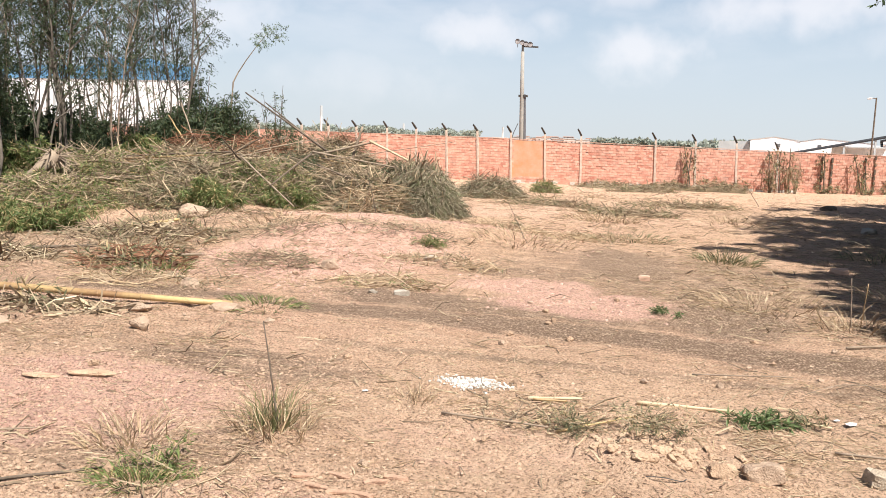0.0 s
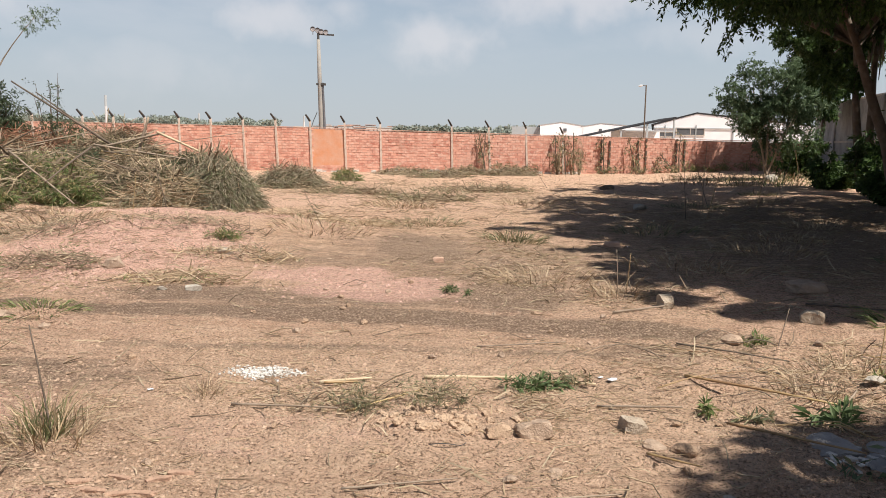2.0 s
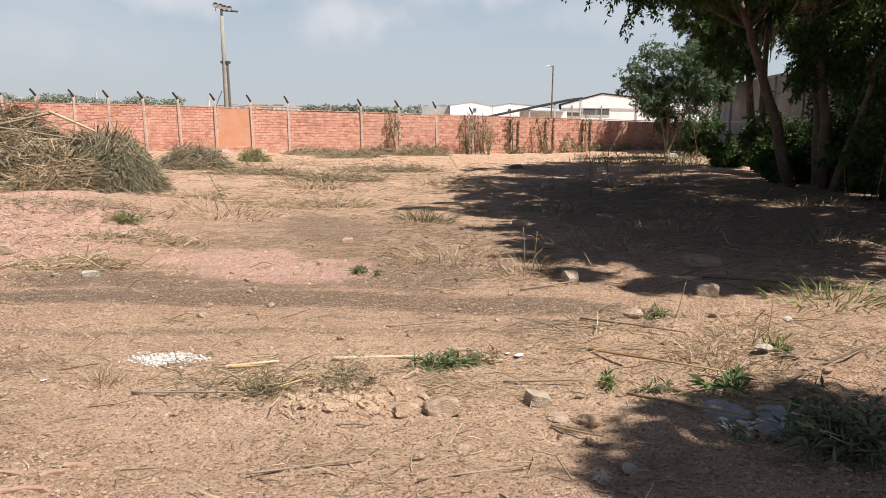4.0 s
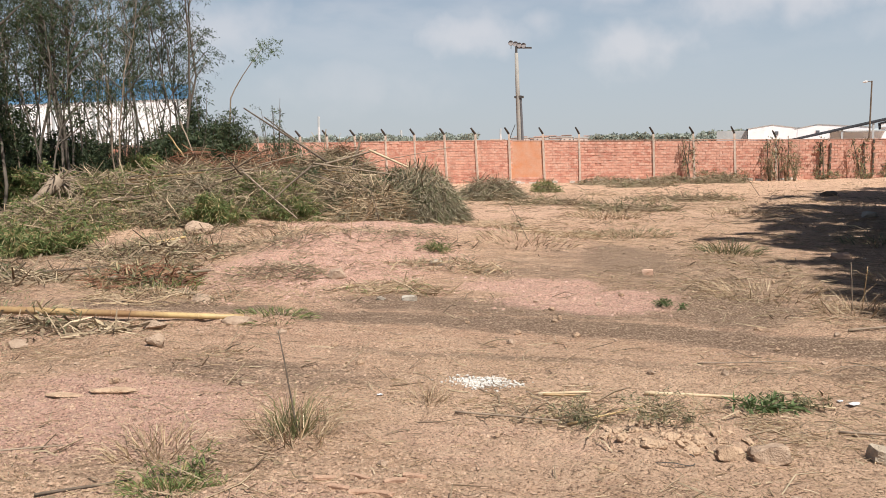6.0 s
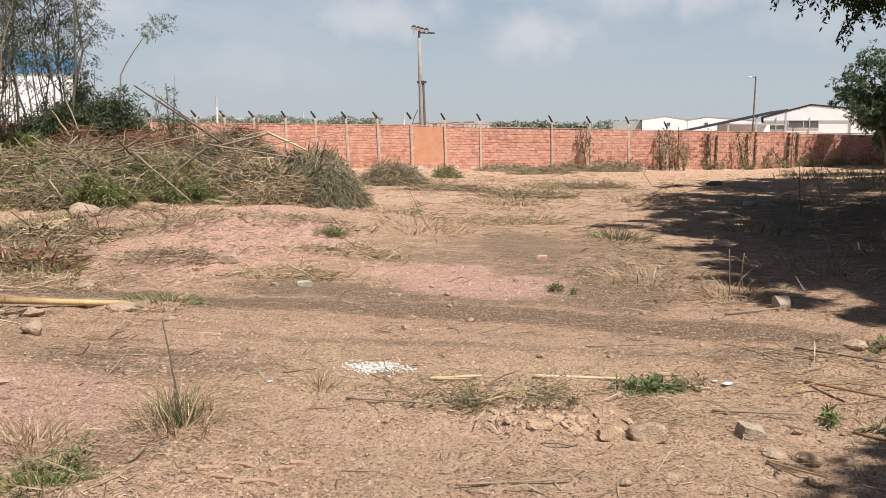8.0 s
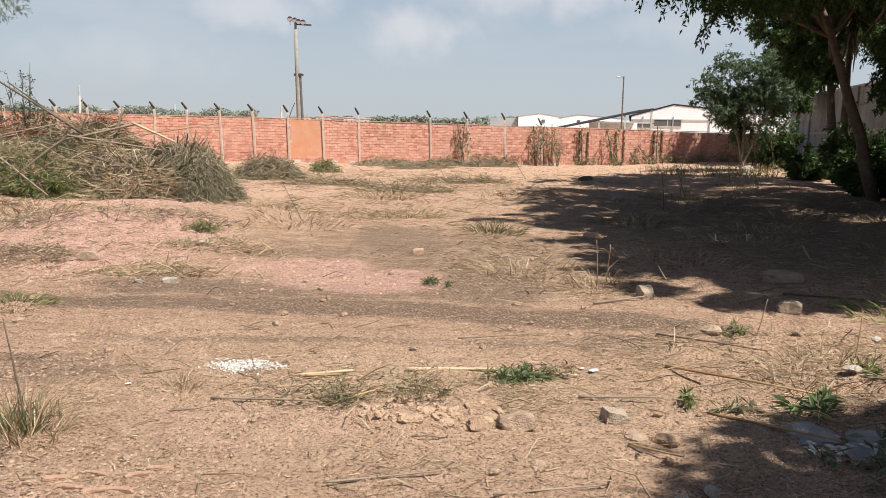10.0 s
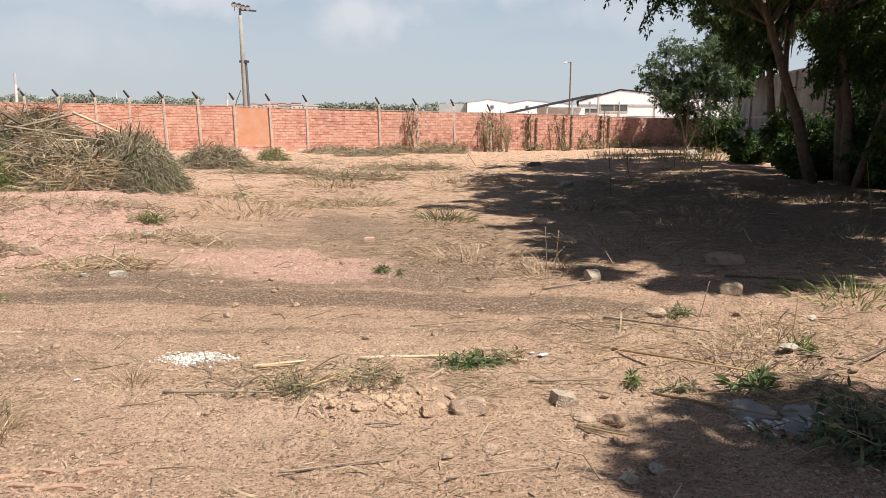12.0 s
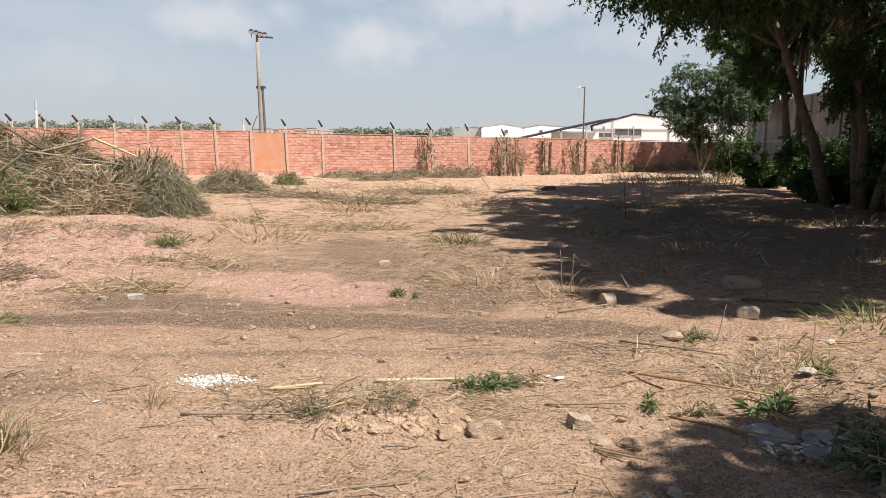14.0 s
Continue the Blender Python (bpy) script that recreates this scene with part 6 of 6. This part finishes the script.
def build_stones():
    stone(0.70, 4.58, 0.165, 0.11, 0.085, STONE, "angular pinkish-tan stone lying on bare earth", "stone", 801, "stone", 1.0, 12, -10, 0.1)
    stone(0.47, 4.56, 0.09, 0.07, 0.055, CLOD, "brown crumbly clod of earth", "clod", 802, "clod")
    stone(1.34, 4.70, 0.12, 0.10, 0.11, PALE_LUMP, "chipped pale lump of concrete", "rubble", 803, "rubble_lump", 1.0, 20, 6)
    stone(1.41, 4.46, 0.075, 0.10, 0.03, STONE, "flat brown stone on dry earth", "stone", 804, turn=15)
    stone(1.57, 4.36, 0.085, 0.06, 0.05, CLOD, "dark crumbly clod of earth", "clod", 805, "clod")
    stone(3.95, 8.15, 0.19, 0.12, 0.10, PALE_LUMP, "pale tan brick lying in the sun", "brick", 806, "loose_brick", 1.0, -14, 4, 0.1)
    stone(2.58, 8.75, 0.15, 0.12, 0.12, PALE_LUMP, "pale concrete lump at the edge of the shade", "rubble", 807, "rubble_lump", 1.0, 25, 10, 0.15)
    stone(4.66, 10.0, 0.36, 0.2, 0.11, STONE, "large grey stone slab in the shade", "stone", 808, turn=8)
    stone(3.0, 14.25, 0.22, 0.14, 0.10, OLD_BRICK, "dusty brick lying in the shade", "brick", 809, "loose_brick", 1.0, 5)
    stone(-0.07, 11.85, 0.13, 0.07, 0.07, OLD_BRICK, "pale pinkish brick on the damp earth", "brick", 810, "loose_brick", 1.0, 3, 0, 0.1)
    stone(-2.93, 9.22, 0.15, 0.09, 0.07, RUBBLE, "pale concrete lump on the dark track", "rubble", 811, "rubble_lump", 1.0, 15)
    stone(-3.3, 9.2, 0.07, 0.05, 0.03, RUBBLE, "small pale lump of concrete", "rubble", 812, "rubble_lump")
    stone(-1.28, 7.18, 0.05, 0.04, 0.035, STONE, "small tan stone on bare earth", "stone", 813)
    stone(0.77, 4.0, 0.05, 0.04, 0.03, STONE, "small tan stone on bare earth", "stone", 814)
    stone(0.52, 3.92, 0.045, 0.035, 0.03, STONE, "small tan stone on bare earth", "stone", 815)
    stone(1.45, 3.62, 0.06, 0.05, 0.04, RUBBLE, "pale concrete lump in the shade", "rubble", 816, "rubble_lump")
    stone(1.62, 3.70, 0.05, 0.045, 0.035, RUBBLE, "pale concrete lump in the shade", "rubble", 817, "rubble_lump")
    stone(-10.5, 16.7, 0.34, 0.22, 0.2, STONE, "large pale boulder beside the cut boughs", "stone", 818)
    stone(-11.1, 17.4, 0.28, 0.2, 0.18, STONE, "large pale boulder beside the cut boughs", "stone", 819)
    stone(-3.45, 12.4, 0.13, 0.10, 0.08, RUBBLE, "tan stone on the pink rubble", "stone", 820)
    stone(-3.05, 18.3, 0.22, 0.15, 0.14, STONE, "tan stone lying on the bank", "stone", 821)
    stone(-4.6, 6.35, 0.10, 0.07, 0.10, STONE, "jagged tan stone near the pole", "stone", 822, tilt=25)
    stone(-5.4, 8.5, 0.15, 0.12, 0.1, STONE, "tan stone behind the pole", "stone", 823)
    stone(-4.5, 10.7, 0.15, 0.12, 0.12, STONE, "pale stone on the pink rubble", "stone", 824)
    stone(-5.9, 6.05, 0.12, 0.1, 0.06, STONE, "flat tan stone on the earth", "stone", 825)
    stone(-3.66, 7.15, 0.06, 0.045, 0.04, STONE, "small tan stone on bare earth", "stone", 826)
    stone(-4.35, 7.5, 0.2, 0.12, 0.06, STONE, "flat tan stone at the end of the pole", "stone", 827)
    stone(-5.2, 7.2, 0.18, 0.12, 0.05, STONE, "flat tan stone by the pole", "stone", 828)
    stone(2.77, 7.12, 0.10, 0.08, 0.06, STONE, "tan stone lying on the earth", "stone", 829)
    stone(3.25, 5.5, 0.08, 0.06, 0.03, RUBBLE, "small pale stone on dry earth", "stone", 830)
    stone(4.2, 6.9, 0.05, 0.04, 0.03, RUBBLE, "small pale stone on dry earth", "stone", 831)
    stone(5.45, 23.0, 0.25, 0.2, 0.15, RUBBLE, "pale stone lying in the shade", "stone", 832)
    stone(6.4, 33.5, 0.35, 0.2, 0.15, BARK, "dark lump at the edge of the shade", "clod", 833, "clod")
    stone(-4.05, 4.98, 0.20, 0.07, 0.025, PALE_CLOD, "flat pale slab of earth and stone", "stone", 834, turn=15)
    stone(-4.4, 4.86, 0.18, 0.06, 0.025, PALE_CLOD, "flat pale slab of earth and stone", "stone", 835, turn=8)
    stone(17.1, 43.5, 0.35, 0.2, 0.3, RUBBLE, "pale stone at the foot of the corner tree", "stone", 836, tilt=20)
    for i, (x, y) in enumerate(((-1.55, 3.82), (-1.40, 3.72), (-1.65, 3.66), (-1.25, 3.9), (-1.72, 3.76), (-1.48, 3.62), (-1.34, 3.81))):
        stone(x, y, 0.11 + 0.02 * (i % 3), 0.028, 0.02, RED_FLAKE, "flat flake of reddish earth", "clod", 840 + i, "earth_flake", 1.0, -14 + 9 * i, 5, 0.2, "flakes of earth")
    q = random.Random(78)
    for i in range(60):
        a, d = q.uniform(0, 6.28), 0.42 * math.sqrt(q.random())
        w = q.uniform(0.018, 0.055)
        stone(0.16 + 1.1 * d * math.cos(a), 4.88 + 0.8 * d * math.sin(a), w, w * q.uniform(0.6, 0.9), w * 0.55, PALE_CLOD, "cracked clod of dry tan earth", "clod", 850 + i, "clod", 0, q.uniform(0, 360), q.uniform(-25, 25), 0.6, "cracked clods")
    r = random.Random(77)
    for i in range(110):
        x = r.uniform(-5.5, 3.8)
        y = 3.2 + 9 * r.random() ** 1.5
        s = r.uniform(0.018, 0.05)
        stone(x, y, s, s * r.uniform(0.6, 1), s * r.uniform(0.4, 0.8), (CLOD, STONE, CLOD)[i % 3], "small lump of dry earth", "clod", 900 + i, "clod", 0, r.uniform(0, 360), 0, 0.3, "scattered clods")
    # broken slab with a crack and whitewash
    t = thing("broken_slab", (2.62, 4.45, gz(2.62, 4.45)), "cracked grey concrete slab half buried under leaves", "slab")
    for a, b, w, d, tw in ((-0.13, 0.08, 0.20, 0.26, 14), (0.19, 0.0, 0.17, 0.20, -18), (0.05, -0.22, 0.13, 0.10, 30)):
        ob = part("slab_piece", rock_form(w, d, 0.055, int(100 * w), 0.22, 1.0), SLAB, t)
        ob.matrix_basis = pose(a, b, 0.0, 4, -5, tw)
    f = Form()
    q = np.random.default_rng(12)
    for _ in range(90):
        x, y = q.normal() * 0.16 + 0.12, q.normal() * 0.09 - 0.12
        s = q.uniform(0.008, 0.03)
        f.box((-s, -s * 0.7, 0), (s, s * 0.7, s * 0.6), pose(x, y, 0.005 + gz(2.62 + x, 4.45 + y) - gz(2.62, 4.45), 0, 0, q.uniform(0, 360)))
    part("crumbs", f, LIME, t, "white crumbs", "stuff")
    # spilt lime
    f = Form()
    for _ in range(420):
        x, y = q.normal() * 0.13, q.normal() * 0.075
        s = q.uniform(0.003, 0.012)
        f.box((-s, -s * 0.7, -0.005), (s, s * 0.7, s * 0.8), pose(x, y, gz(-1.25 + x, 5.77 + y) - gz(-1.25, 5.77) + 0.007, q.uniform(-20, 20), 0, q.uniform(0, 360)))
    single("spilt_lime", f, LIME, (-1.25, 5.77, gz(-1.25, 5.77)), "crumbly patch of spilt white lime", "lime", "", "stuff")
    for x, y, s in ((1.43, 5.86, 0.04), (1.35, 5.92, 0.022), (-1.95, 5.3, 0.02)):
        n = 7
        vs, fs = [], []
        for j in range(n):
            for i in range(n):
                u, v = i / (n - 1) - 0.5, j / (n - 1) - 0.5
                vs.append((u * 2 * s, v * 1.3 * s, 0.008 + 0.04 * s / 0.08 * float(vnoise(u * 5 + x, v * 5 + y, 5))))
        for j in range(n - 1):
            for i in range(n - 1):
                fs.append((j * n + i, j * n + i + 1, (j + 1) * n + i + 1, (j + 1) * n + i))
        ob = single("plastic_scrap", Form().add(vs, fs), PLASTIC, (x, y, gz(x, y), 0, 0, 30), "crumpled scrap of white plastic on the earth", "rubbish", "scraps", "", True)
    # a bent wire ring lies in the dust
    f = Form()
    ring = [(0.14 * math.cos(a), 0.10 * math.sin(a), 0.008 + 0.012 * math.sin(3 * a)) for a in np.linspace(0.3, 6.0, 26)]
    f.tube(ring, [0.003] * 26, 5)
    single("wire_ring", f, DARK_METAL, (0.15, 4.42, gz(0.15, 4.42)), "bent ring of thin dark wire on the earth", "wire")


build_stones()

# ---- litter ----


def scatter_field(n, seed, where):
    """n spots in front of the viewpoint's fan, thinned by a density from 0 to 1."""
    r = np.random.default_rng(seed)
    out = np.zeros((0, 2))
    while len(out) < n:
        y = 2.6 + 45 * r.random(4 * n) ** 2.4
        x = r.uniform(-1.12, 0.72, 4 * n) * (y + 0.8)
        keep = r.random(4 * n) < where(x, y)
        out = np.concatenate([out, np.stack([x, y], -1)[keep]])
    return out[:n], r


def straw_density(x, y):
    bare = np.maximum.reduce([blob(x, y, -0.95, 9.5, 1.0, 0.9), 0.8 * blob(x, y, -3.9, 4.4, 1.6, 1.0, 15), 0.9 * (np.abs(y - 7.9 + 0.05 * x) < 0.5), 0.7 * blob(x, y, -0.5, 13.5, 1.2, 1.6)])
    rich = np.maximum.reduce([0.9 * blob(x, y, 1.5, 12, 2, 4), blob(x, y, 3.6, 6, 2.2, 1.6), 0.95 * blob(x, y, -9.5, 10.5, 5.5, 3.6), 0.8 * blob(x, y, 0.2, 5.2, 1.3, 0.6), 0.8 * blob(x, y, 7, 17, 6, 10), blob(x, y, -11, 18, 6, 4), 0.6 * blob(x, y, 0, 28, 9, 12), 0.7 * blob(x, y, -5.5, 6.6, 2.5, 0.9)])
    clumpy = smooth(0.40, 0.72, 0.6 * vnoise(x * 1.3, y * 1.3, 41) + 0.4 * vnoise(x * 4, y * 4, 42))
    return np.clip((0.10 + 0.9 * rich) * (0.12 + 0.88 * clumpy) * (1 - 0.9 * bare), 0, 1)


def build_litter():
    p, r = scatter_field(42000, 1001, straw_density)
    n = len(p)
    a = r.normal(0.1, 0.9, n)
    w = unit(np.stack([np.cos(a), np.sin(a), r.normal(size=n) * 0.10], -1))
    ln = (0.02 + 0.15 * r.random(n) ** 2.6) * (1 + p[:, 1] * 0.05)
    ra = r.uniform(0.0012, 0.0032, n) * (1 + p[:, 1] * 0.055)
    base = np.stack([p[:, 0], p[:, 1], ground_z(p[:, 0], p[:, 1]) + 0.006 + ra], -1)
    f = strand_form(Form(), base, w, ln, ra, r, 0.06)
    single("straw_litter", f, STRAW, (0, 0, 0), "dry straw and stems strewn over the earth", "straw", "", "stuff")
    p, r = scatter_field(3400, 1002, lambda x, y: straw_density(x, y) ** 0.8)
    n = len(p)
    a = r.uniform(-math.pi, math.pi, n)
    w = unit(np.stack([np.cos(a), np.sin(a) * 0.7, np.abs(r.normal(size=n)) * 0.25], -1))
    ln = (0.04 + 0.24 * r.random(n) ** 2) * (1 + p[:, 1] * 0.04)
    ra = r.uniform(0.003, 0.006, n) * (1 + p[:, 1] * 0.05)
    base = np.stack([p[:, 0], p[:, 1], ground_z(p[:, 0], p[:, 1]) + 0.005], -1)
    f = strand_form(Form(), base, w, ln, ra, r, 0.10)
    single("twig_litter", f, TWIG, (0, 0, 0), "dry brown twigs strewn over the earth", "twigs", "", "stuff")
    # crumbs of earth and gravel
    def crumbs(name, p, size, mat, label, r):
        n = len(p)
        ring = [(math.cos(k * math.pi / 3), math.sin(k * math.pi / 3), 0.25) for k in range(6)]
        o = np.array(ring + [(0.25, 0.1, 0.95), (-0.3, -0.1, 0.8)], float)
        v = o[None] * (0.7 + 0.5 * r.random((n, 8, 1))) * size[:, None, None] * np.array([1.15, 0.9, 0.8])
        ang = r.uniform(0, 6.28, n)[:, None]
        vx, vy = v[..., 0] * np.cos(ang) - v[..., 1] * np.sin(ang), v[..., 0] * np.sin(ang) + v[..., 1] * np.cos(ang)
        v = np.stack([vx + p[:, :1], vy + p[:, 1:], v[..., 2] + ground_z(p[:, 0], p[:, 1])[:, None] - 0.25 * size[:, None]], -1)
        f = Form()
        f.v = list(map(tuple, v.reshape(-1, 3).tolist()))
        k = np.arange(n)[:, None] * 8
        f.f = [tuple(q) for t in ((0, 1, 6), (1, 2, 7, 6), (2, 3, 7), (3, 4, 7), (4, 5, 6, 7), (5, 0, 6)) for q in (k + np.array(t)).tolist()]
        single(name, f, mat, (0, 0, 0), label, "gravel", "", "stuff")

    p, r = scatter_field(100000, 1003, lambda x, y: (y < 30) * (1 - 0.8 * (np.abs(y - 7.95 + 0.05 * x) < 0.45)) * (1 - 0.7 * blob(x, y, 0.7, 9.3, 1.2, 1.3)) * (1 - 0.7 * blob(x, y, -2.9, 9.1, 1.3, 0.8)) * (1 - 0.6 * blob(x, y, -0.5, 13, 1.6, 2)) * (0.12 + 0.88 * smooth(0.40, 0.64, 0.6 * vnoise(x * 0.8, y * 0.8, 51) + 0.4 * vnoise(x * 3, y * 3, 52))))
    size = 0.003 + 0.015 * r.random(len(p)) ** 4 + 0.0003 * p[:, 1]
    crumbs("earth_crumbs", p, size, CRUMB, "crumbs of dry earth and fine gravel", r)
    p, r = scatter_field(9000, 1004, lambda x, y: np.maximum.reduce([blob(x, y, -4.9, 11.4, 2.3, 2.4), 0.8 * blob(x, y, -2.8, 10.2, 1.6, 0.4, 20), 0.5 * blob(x, y, -5, 15, 4, 1.5), 0.25 * blob(x, y, -0.9, 9.7, 1.2, 1.0)]) * smooth(0.3, 0.7, vnoise(x * 2, y * 2, 53)))
    crumbs("pink_rubble", p, 0.006 + 0.030 * r.random(len(p)) ** 5, PINK_CRUMB, "broken lumps of pink earth on the bank", r)


CRUMB = strands("crumb", [(0.31, 0.205, 0.14), (0.42, 0.29, 0.20), (0.36, 0.24, 0.165), (0.46, 0.33, 0.235), (0.27, 0.175, 0.12)], 0.95)
PINK_CRUMB = strands("pink_crumb", [(0.38, 0.225, 0.17), (0.48, 0.315, 0.25), (0.42, 0.265, 0.205), (0.53, 0.36, 0.29)], 0.95)
build_litter()
